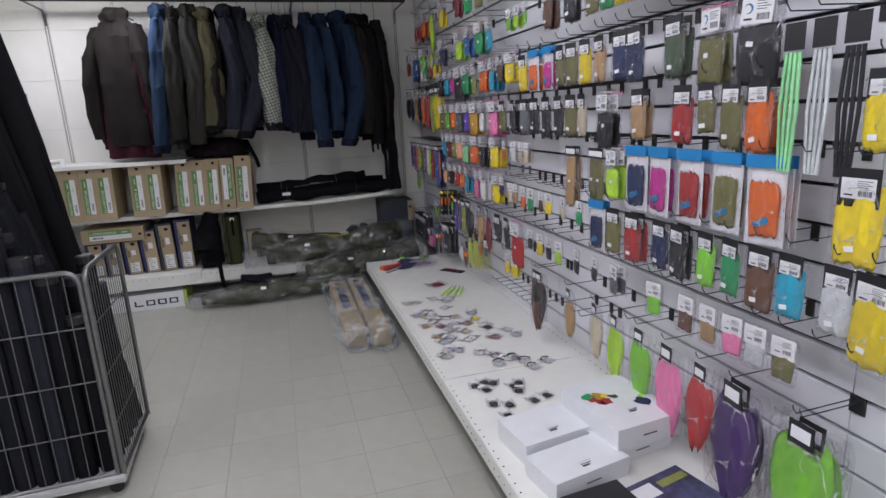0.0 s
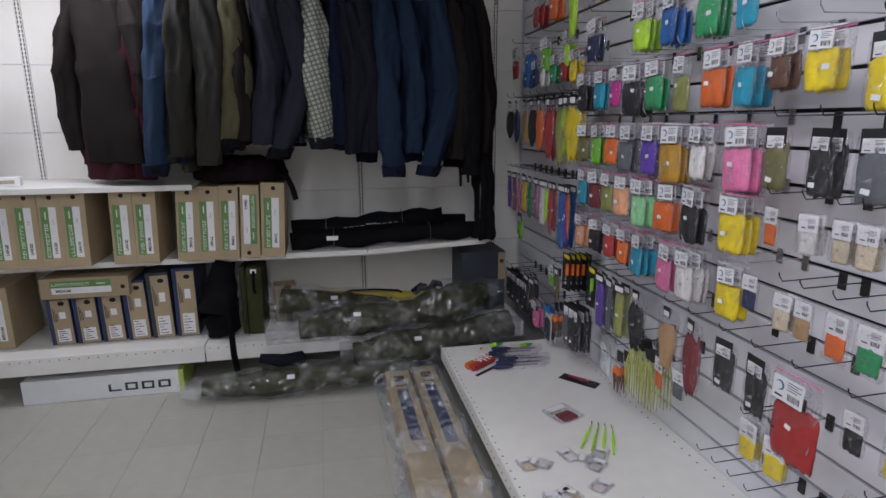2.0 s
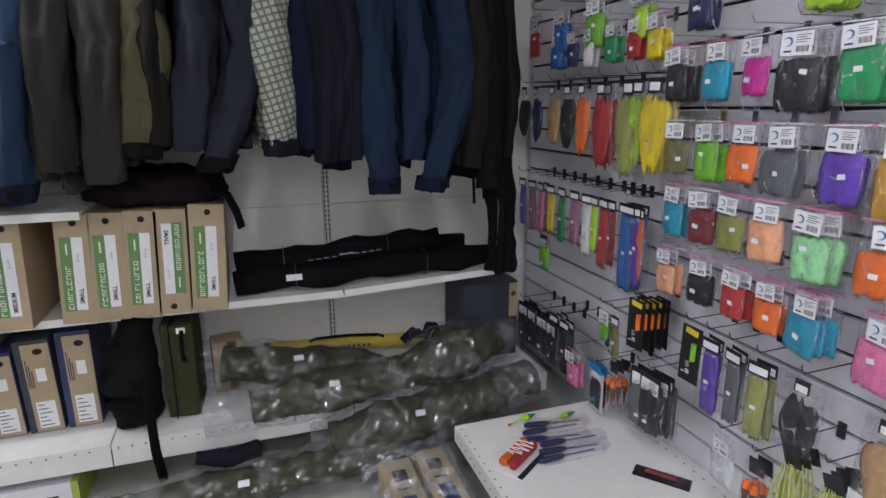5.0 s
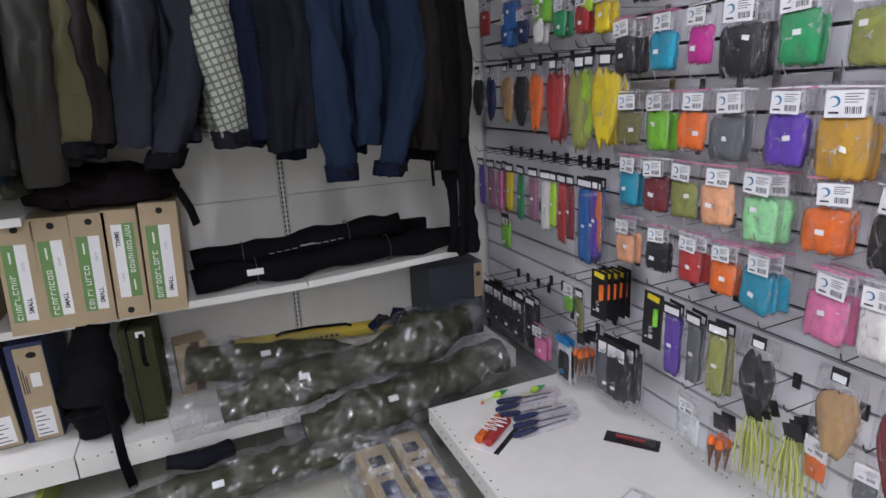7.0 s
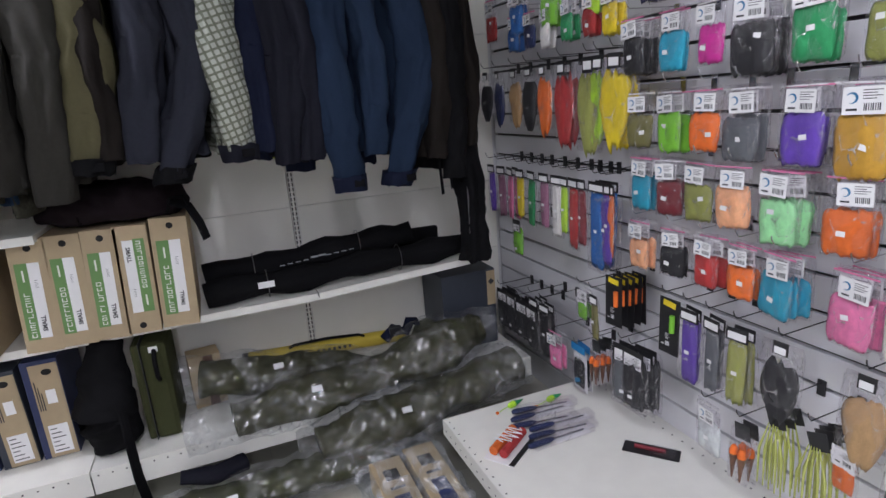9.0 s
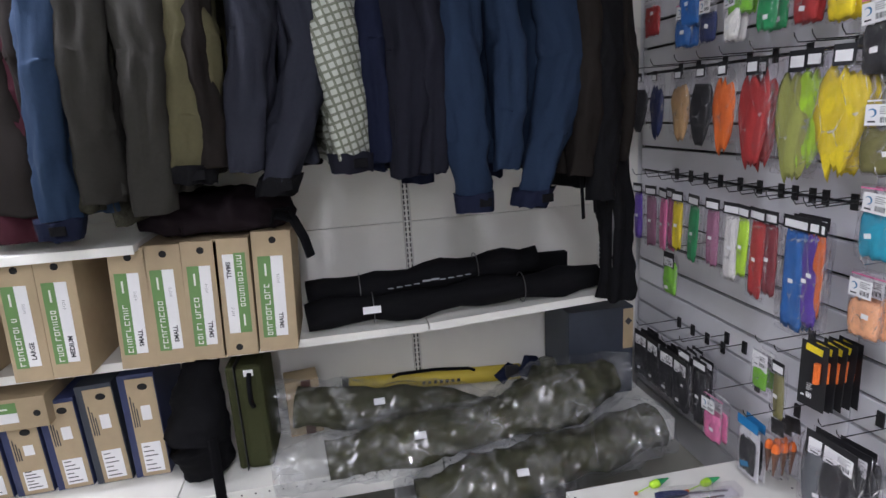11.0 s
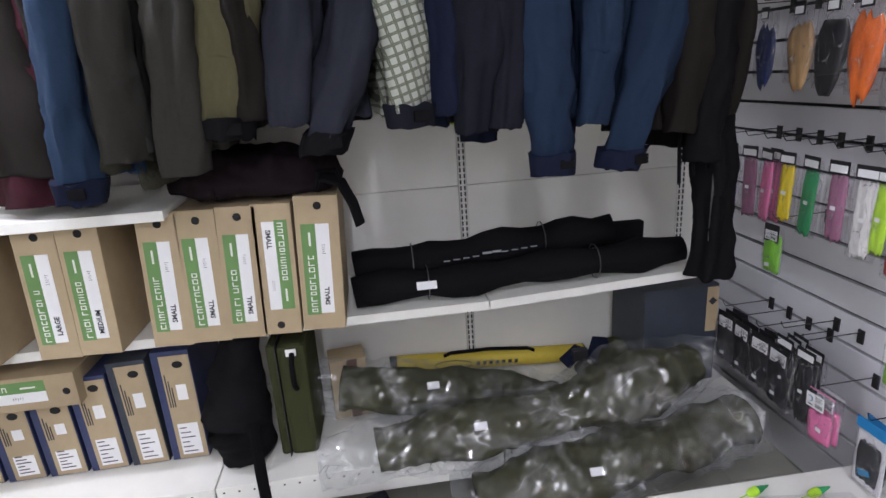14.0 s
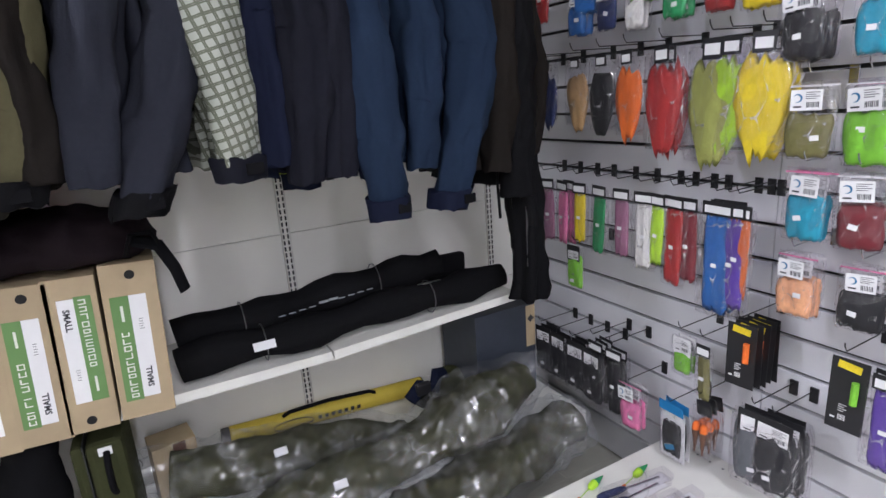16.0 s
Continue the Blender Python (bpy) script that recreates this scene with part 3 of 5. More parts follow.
for x, size in zip((-0.835, -0.718, -0.603), ("SMALL", "SMALL", "SMALL")):
    wader_box(x + 0.035, size, lean=random.uniform(2.0, 3.2), z=BIG_Z + 0.002)
wader_box(-0.46, "SMALL", True, lean=2.4, z=BIG_Z + 0.002)
wader_box(-0.326, "SMALL", h=0.445, w=0.135, lean=2.8, z=BIG_Z + 0.002)
for x, size in ((-1.13, "LARGE"), (-1.01, "MEDIUM"), (-1.37, "LARGE"), (-1.49, "LARGE"), (-1.61, "LARGE"), (-1.73, "LARGE"), (-1.85, "LARGE")):
    wader_box(x - 0.008, size, lean=random.uniform(1.4, 2.4), h=0.425, z=BIG_Z + 0.002)
for k in range(4):
    wader_box(-2.33 + k * 0.145, "MEDIUM", y=5.17, z=BASE_Z, w=0.13, h=0.37)


def reel_box(x, h, cover, y=5.17, w=0.128, lean=0.0):
    """A dark lidded box on its end, tan front with hole and labels."""
    b = thing("boot_box", pose(x, y, BASE_Z + 0.0015, 0, lean, 0), "navy box with tan printed front and white labels", "box", "navy boxes")
    part("carton", box(-w / 2, w / 2, 0.0, 0.34, 0, h, 0.003), cover, b)
    part("front", box(-w / 2 + 0.026, w / 2 - 0.003, -0.0022, 0.0, 0.004, h * 0.96), BOARD, b, "tan printed front")
    bm = bmesh.new()
    bmesh.ops.create_circle(bm, cap_ends=True, segments=14, radius=0.018, matrix=Matrix.Translation((0.02, -0.003, h * 0.88)) @ Matrix.Diagonal((1, 1, 0.75, 1)) @ FRONT)
    part("finger_hole", bm, HOLE, b)
    l = part("label", box(-0.024, 0.045, -0.003, -0.0015, 0.02, h * 0.34), PAPER, b, "white paper label")
    bm = bmesh.new()
    for k in range(6):
        box(-0.018, 0.03 - 0.012 * (k % 3), -0.0034, -0.0028, 0.03 + k * h * 0.045, 0.034 + k * h * 0.045, bm=bm)
    part("label_text", bm, INK, l)
    part("price_label", box(0.0, 0.034, -0.003, -0.0015, h * 0.56, h * 0.7), PAPER, b)
    bm = bmesh.new()
    for k in range(3):
        box(-0.032 + 0.008 * k, -0.028 + 0.008 * k, -0.0028, -0.002, h * 0.5, h * (0.8 - 0.06 * k), bm=bm)
    part("print", bm, INK, b)
    return b


for k, (h, c) in enumerate(((0.29, NAVY_BOARD), (0.29, NAVY_BOARD), (0.295, NAVY_BOARD), (0.37, NAVY_BOARD), (0.41, GREY_BOARD), (0.43, NAVY_BOARD))):
    reel_box(-1.57 + k * 0.139, h, c, lean=-1.5 if k < 5 else 0)
wader_box(-1.4, "MEDIUM", lying=True, w=0.12, h=0.47, y=5.12, z=BASE_Z + 0.297)

# black bag thrown over the boxes
BAG_CLOTH = cloth("plum_black_cloth", (0.013, 0.0085, 0.0105))
bag = thing("folded_bag", pose(-0.48, 5.22, 0), "black folded cloth bag lying on the wader boxes", "bag")
part("body", crumple([(-0.27, -0.06, 1.28), (-0.12, -0.05, 1.3), (0.05, -0.05, 1.305), (0.2, -0.05, 1.285), (0.26, -0.05, 1.265)], [0.06, 0.13, 0.14, 0.12, 0.05], 6,
                     n=48, rings=60, amp=0.3, floor_z=1.236, squash=0.62, freq=6, ridge=0.022), BAG_CLOTH, bag, smooth=True)
part("strap", tube([(0.2, -0.17, 1.29), (0.26, -0.19, 1.27), (0.29, -0.19, 1.2), (0.305, -0.185, 1.13)], 0.02, 6, flat=0.25), BLACK, bag)
part("loop", tube([(0.18, -0.16, 1.25), (0.2, -0.2, 1.31), (0.25, -0.2, 1.31), (0.27, -0.17, 1.25)], 0.012, 6, flat=0.4), BLACK, bag)

# rod bags on the right shelf bay
for k, (x0, x1, yy, r0, z0, z1, lab) in enumerate(((-0.23, 1.0, 5.2, 0.056, 0.845, 0.882, "long black rod bag lying on the shelf"),
                                                   (-0.22, 0.76, 5.3, 0.06, 0.895, 0.962, "long black rod bag with pale print tied with cord"))):
    rb = thing("rod_bag", pose(0, yy, 0), lab, "rod bag", "rod bags")
    n = 14
    path = [(x0 + (x1 - x0) * i / n, 0.012 * math.sin(i * 1.1 + k), z0 + (z1 - z0) * i / n + 0.006 * math.sin(i * 0.9)) for i in range(n + 1)]
    part("sleeve", tube(path, r0, 12, radii=[r0 * (1 + 0.18 * math.sin(i * 1.7 + k) + (0.1 if i in (2, 12) else 0)) for i in range(n + 1)], flat=0.9), BLACK, rb, smooth=True)
    for u in (0.22, 0.78):
        p = Vector(path[int(u * n)])
        part("tie", tube([p + Vector((0.0, math.cos(a) * r0 * 1.12, math.sin(a) * r0 * 1.12)) for a in [q / 12 * math.tau for q in range(13)]], 0.0022, 4), STEEL, rb)
    if k:
        bm = bmesh.new()
        for q in range(10):
            box(0.1 + q * 0.036, 0.1 + q * 0.036 + (0.024 if q not in (4, 5) else 0.034), -0.068, -0.0665, 0.918 + 0.0026 * q, 0.914 + 0.0026 * q + (0.012 if 3 < q < 6 else 0), bm=bm)
        part("print", bm, mat("grey_print", (0.3, 0.32, 0.33), 0.6), rb, "pale grey print bars")
    else:
        part("price_tag", box(-0.03, 0.04, -0.075, -0.0735, -0.016, 0.012), PAPER, rb, "white price tag", m=Matrix.Translation((0.02, 0, BIG_Z + 0.05)) @ Matrix.Rotation(-0.5, 4, "X"))
flap = thing("rod_case", pose(0.82, 5.43, BIG_Z + 0.06, 0, 1, 0), "flat black rod case end standing on the shelf", "rod case", "rod bags")
part("case", box(-0.18, 0.13, -0.02, 0.02, 0, 0.1, 0.008), BLACK, flap)
part("tag", box(-0.08, -0.05, -0.024, -0.021, 0.03, 0.058), PAPER, flap, "small white tag")

# ---- things on the base shelf ----
FILM = film_mat("clear_film", (0.96, 0.965, 0.97), 0.05, 0.07, 7, 0.18, 0.3, 11.0, 0.03, 0.025)
BAG_FILM = film_mat("bag_film", (0.965, 0.955, 0.97), 0.055, 0.012, 5, 0.1, 0.45, 3.4, 0.5, 0.045)
BLUE_FILM = film_mat("milky_film", (0.93, 0.95, 0.97), 0.06, 0.16, 9, 0.2, 0.25, 10.0, 0.04, 0.03)


def wrapped(path, radii, cloth_mat, seed, label, name="packed_waders", floor_z=None, over=0.12, film=None):
    s = thing(name, pose(0, 0, 0), label, "clothing pack", "packed waders")
    part("clothing", crumple(path, radii, seed, n=56, rings=120, amp=0.2, floor_z=floor_z, freq=8, ridge=0.017), cloth_mat, s, smooth=True)
    a, b = Vector(path[0]), Vector(path[-1])
    d0, d1 = (a - Vector(path[1])).normalized(), (b - Vector(path[-2])).normalized()
    fp = [a + d0 * over * 1.3] + [Vector(p) for p in path] + [b + d1 * over]
    fr = [radii[0] * 1.2] + [r * 1.2 + 0.018 for r in radii] + [radii[-1] * 0.7]
    part("plastic_wrap", crumple(fp, fr, seed + 4, n=36, rings=90, amp=0.12, floor_z=None if floor_z is None else floor_z - 0.002, freq=9, ridge=0.024), film or FILM, s, "clear crumpled plastic wrap", smooth=False)
    part("tag", box(-0.022, 0.022, -0.001, 0.001, -0.013, 0.013), PAPER, s, "small white tag", m=Matrix.Translation(Vector(path[1]) + Vector((0.05, -radii[1] * 0.9, radii[1] * 0.7))) @ Matrix.Rotation(-0.8, 4, "X"))
    return s


wrapped([(-0.32, 5.25, 0.45), (-0.03, 5.22, 0.41), (0.28, 5.24, 0.37), (0.52, 5.22, 0.33)], [0.085, 0.105, 0.085, 0.04], OLIVE, 1,
        "olive jacket folded in clear plastic on the base shelf", floor_z=BASE_Z + 0.004)
wrapped([(-0.2, 4.97, 0.355), (0.1, 5.0, 0.365), (0.42, 5.01, 0.375), (0.74, 5.05, 0.42), (1.0, 5.1, 0.46)], [0.075, 0.105, 0.085, 0.135, 0.08], OLIVE, 7,
        "olive chest waders rolled in clear plastic", floor_z=BASE_Z + 0.004, over=0.15)
wrapped([(0.12, 4.86, 0.2), (0.45, 4.88, 0.22), (0.8, 4.9, 0.26), (1.12, 4.95, 0.3)], [0.07, 0.12, 0.1, 0.1], OLIVE, 12,
        "dark olive waders in plastic spilling over the shelf edge", over=0.06)
wrapped([(-0.75, 4.84, 0.075), (-0.3, 4.83, 0.08), (0.1, 4.83, 0.1), (0.42, 4.84, 0.1)], [0.05, 0.085, 0.075, 0.085], OLIVE_GREEN, 17,
        "olive waders in clear plastic lying on the floor", floor_z=0.004, over=0.1)
boot = thing("neoprene_sock", pose(-0.3, 4.86, 0.2, 0, 35, 0), "dark grey neoprene sock poking out of the plastic", "sock")
part("foot", crumple([(-0.12, 0, -0.05), (0, 0, 0), (0.1, 0.05, 0.06)], [0.03, 0.042, 0.04], 4, n=16, rings=14, amp=0.1), CHARCOAL, boot, smooth=True)

strapb = thing("wader_belt", pose(0.6, 5.22, 0.4), "dark navy webbing belt with buckle on the packed waders", "belt")
part("webbing", tube([(-0.06, -0.02, 0.06), (0, 0, 0.1), (0.06, 0.0, 0.07), (0.1, 0.05, 0.1), (0.15, 0.07, 0.08)], 0.028, 8, flat=0.4), NAVY, strapb)
part("buckle", box(-0.03, 0.03, -0.035, -0.01, 0.07, 0.12, 0.006), BLACK_PLASTIC, strapb)

cap = thing("cap", pose(0.84, 5.42, BASE_Z + 0.001), "olive green peaked cap", "cap")
bm = bmesh.new()
bmesh.ops.create_uvsphere(bm, u_segments=24, v_segments=14, radius=0.095)
bmesh.ops.delete(bm, geom=[v for v in bm.verts if v.co.z < -0.002], context="VERTS")
for v in bm.verts:
    v.co.z *= 1.5
part("crown", bm, OLIVE_GREEN, cap, smooth=True)
bm = bmesh.new()
outer = [Vector((-0.09 - 0.085 * math.cos(k / 10 * math.pi - math.pi / 2), 0.085 * math.sin(k / 10 * math.pi - math.pi / 2), 0.006)) for k in range(11)]
f = bm.faces.new([bm.verts.new(p) for p in outer])
bmesh.ops.solidify(bm, geom=[f], thickness=0.004)
part("peak", bm, OLIVE_GREEN, cap)

YELLOW_TUBE = mat("yellow_tube_cloth", (0.55, 0.42, 0.05), 0.6, vary=0.08, scale=20, bump=0.2)
rt = thing("rod_tube", pose(-0.1, 5.5, 0.385, 0, 3.4, 0), "yellow cloth covered rod tube with dark carry handle", "rod tube")
part("tube", tube([(0, 0, 0), (0.005, 0, 0), (0.83, 0, 0), (0.835, 0, 0)], 0.04, 20, radii=[0.034, 0.038, 0.038, 0.034]), YELLOW_TUBE, rt, smooth=False)
part("end_cap", tube([(-0.03, 0, 0), (-0.001, 0, 0)], 0.037, 18), BLACK_PLASTIC, rt)
part("handle", tube([(0.2, -0.02, 0.034), (0.23, -0.02, 0.048), (0.4, -0.02, 0.056), (0.57, -0.02, 0.048), (0.6, -0.02, 0.034)], 0.008, 6, flat=0.6), BLACK, rt)
part("band", tube([(0.828, 0, 0), (0.834, 0, 0)], 0.0385, 18), BLACK_PLASTIC, rt)
bm = bmesh.new()
for k in range(7):
    box(0.34 + k * 0.028, 0.355 + k * 0.028, -0.0395, -0.0375, -0.008, 0.008, bm=bm)
part("print", bm, INK, rt, "dark print bars")
ov = [(0.24 + 0.08 * math.cos(a), -0.0385, 0.02 * math.sin(a)) for a in [k / 24 * math.tau for k in range(25)]]
part("oval_mark", tube(ov, 0.0022, 4), INK, rt)

sb = thing("storage_box", pose(1.03, 5.24, BASE_Z + 0.001), "tall slate box with a tan label end", "box")
part("carton", box(-0.15, 0.16, 0, 0.3, 0, 0.42, 0.004), GREY_BOARD, sb)
part("label_end", box(0.11, 0.158, -0.002, 0, 0.22, 0.41), BOARD, sb, "tan printed strip")
bm = bmesh.new()
bmesh.ops.create_circle(bm, cap_ends=True, segments=4, radius=0.018, matrix=Matrix.Translation((0.134, -0.003, 0.35)) @ FRONT)
part("mark", bm, INK, sb)

# black mesh pack with strap, green case, patterned box
pk = thing("backpack", pose(-0.66, 5.06, BASE_Z), "black mesh backpack standing on the base shelf", "backpack")
part("body", crumple([(0, 0.08, 0.02), (-0.02, 0.08, 0.15), (0.0, 0.1, 0.32), (0.03, 0.12, 0.47)], [0.1, 0.125, 0.1, 0.075], 8, amp=0.25, squash=0.9), BLACK, pk, smooth=True)
part("strap", tube([(0.06, -0.04, 0.2), (0.07, -0.09, 0.06), (0.075, -0.105, -0.06), (0.09, -0.1, -0.2)], 0.022, 8, flat=0.25), BLACK, pk)
gc = thing("gear_case", pose(-0.475, 5.1, BASE_Z + 0.001, 0, 0, -2), "olive green padded case with zip and handle", "case")
part("shell", box(-0.035, 0.065, 0, 0.26, 0, 0.43, 0.022), OLIVE_GREEN, gc, smooth=False)
part("lid", box(-0.068, -0.036, 0, 0.26, 0.005, 0.435, 0.014), OLIVE_GREEN, gc)
part("zip", box(-0.0375, -0.0335, -0.004, 0.262, 0.0, 0.438, 0.001), BLACK_PLASTIC, gc)
part("handle", tube(rounded([(0.02, -0.004, 0.27), (0.02, -0.035, 0.3), (0.02, -0.03, 0.38), (0.02, -0.004, 0.405)], 0.02), 0.009, 8), BLACK, gc)
part("tag", box(0.0, 0.035, -0.006, -0.003, 0.395, 0.42), PAPER, gc)
kb = thing("parcel_box", pose(-0.3, 5.3, BASE_Z + 0.001, 0, 0, 8), "small brown parcel box with dark patterned tape", "box")
part("carton", box(-0.06, 0.08, 0, 0.12, 0, 0.25, 0.003), BOARD, kb)
part("tape", box(0.005, 0.045, -0.0022, 0, 0.0, 0.25), mat("brown_tape", (0.1, 0.045, 0.03), 0.5, vary=0.4, scale=90), kb, "dark printed tape")

# long white carton on the floor under the base shelf
lb = thing("long_carton", pose(-1.75, 4.99, 0.001), "long white carton with black print under the shelf", "carton")
part("carton", box(0, 0.86, 0, 0.3, 0, 0.14, 0.003), WHITE_CARD, lb)
part("green_end", box(0.835, 0.862, -0.0015, 0.3, 0.0, 0.141), mat("lime_end", (0.4, 0.5, 0.1), 0.5), lb, "lime coloured end")
for k in range(4):
    bm = bmesh.new()
    x0 = 0.45 + k * 0.09
    box(x0, x0 + 0.068, -0.0015, 0.001, 0.04, 0.05, bm=bm)
    box(x0, x0 + 0.014, -0.0015, 0.001, 0.05, 0.085, bm=bm)
    if k in (1, 2, 3):
        box(x0, x0 + 0.068, -0.0015, 0.001, 0.078, 0.088, bm=bm)
        box(x0 + 0.055, x0 + 0.068, -0.0015, 0.001, 0.05, 0.08, bm=bm)
    part("mark", bm, INK, lb, "black block mark")

# ---- upper shelf: stacked small packs ----
GREY_PACK = mat("grey_pack", (0.2, 0.2, 0.24), 0.5, vary=0.3, random_value=0.25)


def pack_stack(x, y, n, w, h, label_mat, label):
    s = thing("pack_stack", pose(x, y, TOP_Z + 0.001, 0, 0, random.uniform(-8, 8)), label, "stacked packs", "stacked packs")
    for k in range(n):
        o = random.uniform(-0.004, 0.004)
        p = part("pack", box(-w / 2 + o, w / 2 + o, 0, 0.1, k * h, k * h + h * 0.9, 0.002), GREY_PACK, s)
        part("label", box(-w * 0.35 + o, w * 0.25 + o, -0.0015, 0, k * h + h * 0.2, k * h + h * 0.75), label_mat, p, "printed end label")


YELLOW_LABEL = mat("yellow_label", (0.6, 0.62, 0.15), 0.5)
pack_stack(-1.93, 5.2, 18, 0.14, 0.032, YELLOW_LABEL, "tall stack of dark line packs with yellow labels")
pack_stack(-2.1, 5.22, 13, 0.1, 0.03, PAPER, "stack of small grey packs with white labels")
pack_stack(-2.23, 5.22, 11, 0.1, 0.03, PAPER, "stack of small grey packs with white labels")
pack_stack(-2.34, 5.25, 6, 0.08, 0.03, PAPER, "stack of small grey packs with white labels")
for k, (x, w, h, c) in enumerate(((-2.5, 0.22, 0.07, GREY_BOARD), (-2.06, 0.1, 0.09, WHITE_CARD), (-1.84, 0.09, 0.12, TAN_LABEL), (-1.72, 0.13, 0.05, WHITE_CARD))):
    s = thing("small_carton", pose(x, 5.08 + 0.02 * k, TOP_Z + 0.001, 0, 0, -10 + 9 * k), "small carton standing on the upper shelf", "carton", "small cartons")
    part("carton", box(-w / 2, w / 2, 0, 0.09, 0, h, 0.003), c, s)
    part("label", box(-w * 0.3, w * 0.3, -0.0015, 0, h * 0.3, h * 0.7), PAPER if c is not WHITE_CARD else TAN_LABEL, s)
reel = thing("fishing_reel", pose(-1.95, 5.07, TOP_Z + 0.001), "dark fly reel lying on the upper shelf", "reel")
part("spool", tube([(0, -0.02, 0.05), (0, 0.02, 0.05)], 0.05, 20), BLACK_METAL, reel)
part("foot", box(-0.035, 0.035, -0.008, 0.008, 0.0, 0.006), STEEL, reel)
part("handle", tube([(0.03, -0.02, 0.06), (0.03, -0.045, 0.06)], 0.006, 8), BLACK_PLASTIC, reel)
# bare display arms on the far wall
for k in range(8):
    a = thing("wall_arm", pose(-2.35 + 0.02 * (k % 3), BACK_Y - 0.004, 1.62 + k * 0.1), "thin dark display arm on the white wall", "display arm", "wall arms")
    part("arm", tube([(0, 0, 0), (0, -0.2, 0.005), (0, -0.21, 0.02)], 0.0022, 5), BLACK_METAL, a)

# ---- roll cage with rod tubes ----
cage = thing("roll_cage", pose(-1.27, 2.31, 0, 0, 0, 3), "zinc wire roll cage filled with rod tubes", "roll cage")
CW, CD, CH = 0.47, 0.53, 0.98


def cage_panel(name, length, m, wires):
    p = part(name, tube(rounded([(0, 0, 0.09), (0, 0, CH), (length, 0, CH), (length, 0, 0.09)], 0.06, 5), 0.0105, 10), STEEL, cage, m=m)
    part("bottom_bar", tube([(0, 0, 0.1), (length, 0, 0.1)], 0.009, 6), STEEL, p)
    for k in range(1, wires):
        x = length * k / wires
        part("wire", tube([(x, 0, 0.1), (x, 0, CH - 0.003)], 0.0021, 5), STEEL, p)
    for q in (0.3, 0.52, 0.75):
        part("cross_wire", tube([(0, 0.006, q), (length, 0.006, q)], 0.0032, 5), STEEL, p)


cage_panel("front_panel", CW, pose(0, 0, 0), 9)
cage_panel("side_panel", CD, pose(CW + 0.02, 0.0, 0, 0, 0, 88), 16)
cage_panel("side_panel", CD, pose(-0.02, 0.0, 0, 0, 0, 90), 10)
part("base", box(-0.03, CW + 0.03, -0.02, CD + 0.02, 0.06, 0.095, 0.01), mat("cage_base_plastic", (0.5, 0.5, 0.48), 0.5, vary=0.15), cage, "pale plastic base")
for x in (0.02, CW - 0.02):
    for y in (0.03, CD - 0.03):
        c = part("castor", tube(rounded([(x - 0.03, y, 0.062), (x - 0.03, y, 0.012), (x + 0.03, y, 0.012), (x + 0.03, y, 0.062)], 0.02), 0.006, 6), STEEL, cage)
        part("wheel", tube([(x, y - 0.012, 0.03), (x, y + 0.012, 0.03)], 0.029, 14), BLACK_PLASTIC, c)

TUBE_CLOTH = mat("tube_cloth", (0.008, 0.0085, 0.011), 0.7, spec=0.15, vary=0.3, scale=25, bump=0.3, random_value=0.5)
SLATE_TUBE = mat("slate_tube", (0.016, 0.017, 0.024), 0.6, spec=0.2, vary=0.2, scale=25, bump=0.2, random_value=0.3)


def rod_case(x, y, h, r, lean_x=0.0, lean_y=0.0, m=TUBE_CLOTH, square=False, cap=True):
    c = thing("rod_tube", pose(x, y, 0.097, lean_y, lean_x, 0), "dark rod tube standing in the wire cage", "rod tube", "rod tubes")
    part("tube", tube([(0, 0, 0.0), (0, 0, h)], r, 4 if square else 14), m, c)
    if cap:
        part("end_cap", tube([(0, 0, h + 0.0005), (0, 0, h + 0.03), (0, 0, h + 0.036)], r, 14, radii=[r * 1.04, r * 1.04, r * 0.8]), BLACK_PLASTIC, c)
    return c


for k in range(5):
    rod_case(-1.22 + k * 0.074, 2.375, (0.98, 0.86, 1.04, 0.92, 0.84)[k], 0.038, m=SLATE_TUBE if k % 2 else TUBE_CLOTH)
for k in range(4):
    rod_case(-1.19 + k * 0.08, 2.475, (1.05, 1.2, 1.0, 0.9)[k], 0.036, lean_x=-2.5, m=TUBE_CLOTH)
for k in range(4):
    rod_case(-1.17 + k * 0.075, 2.6, (1.35, 1.15, 1.3, 0.86)[k], 0.034, lean_x=-5 - k, m=TUBE_CLOTH if k != 2 else SLATE_TUBE)
for k in range(3):
    rod_case(-0.92 - k * 0.075, 2.8 - 0.02 * k, (1.2, 1.3, 1.25)[k], 0.034, lean_x=-11 - k, m=TUBE_CLOTH)
for k in range(5):
    rod_case(-0.845, 2.4 + k * 0.085, (0.66, 0.8, 0.74, 0.85, 0.7)[k], 0.036, lean_x=-1.5)
for k in range(5):
    rod_case(-0.87 - 0.02 * (k % 2), 2.45 + k * 0.07, (1.0, 1.14, 1.08, 1.2, 1.1)[k], 0.042, lean_x=-9 - k, cap=False)
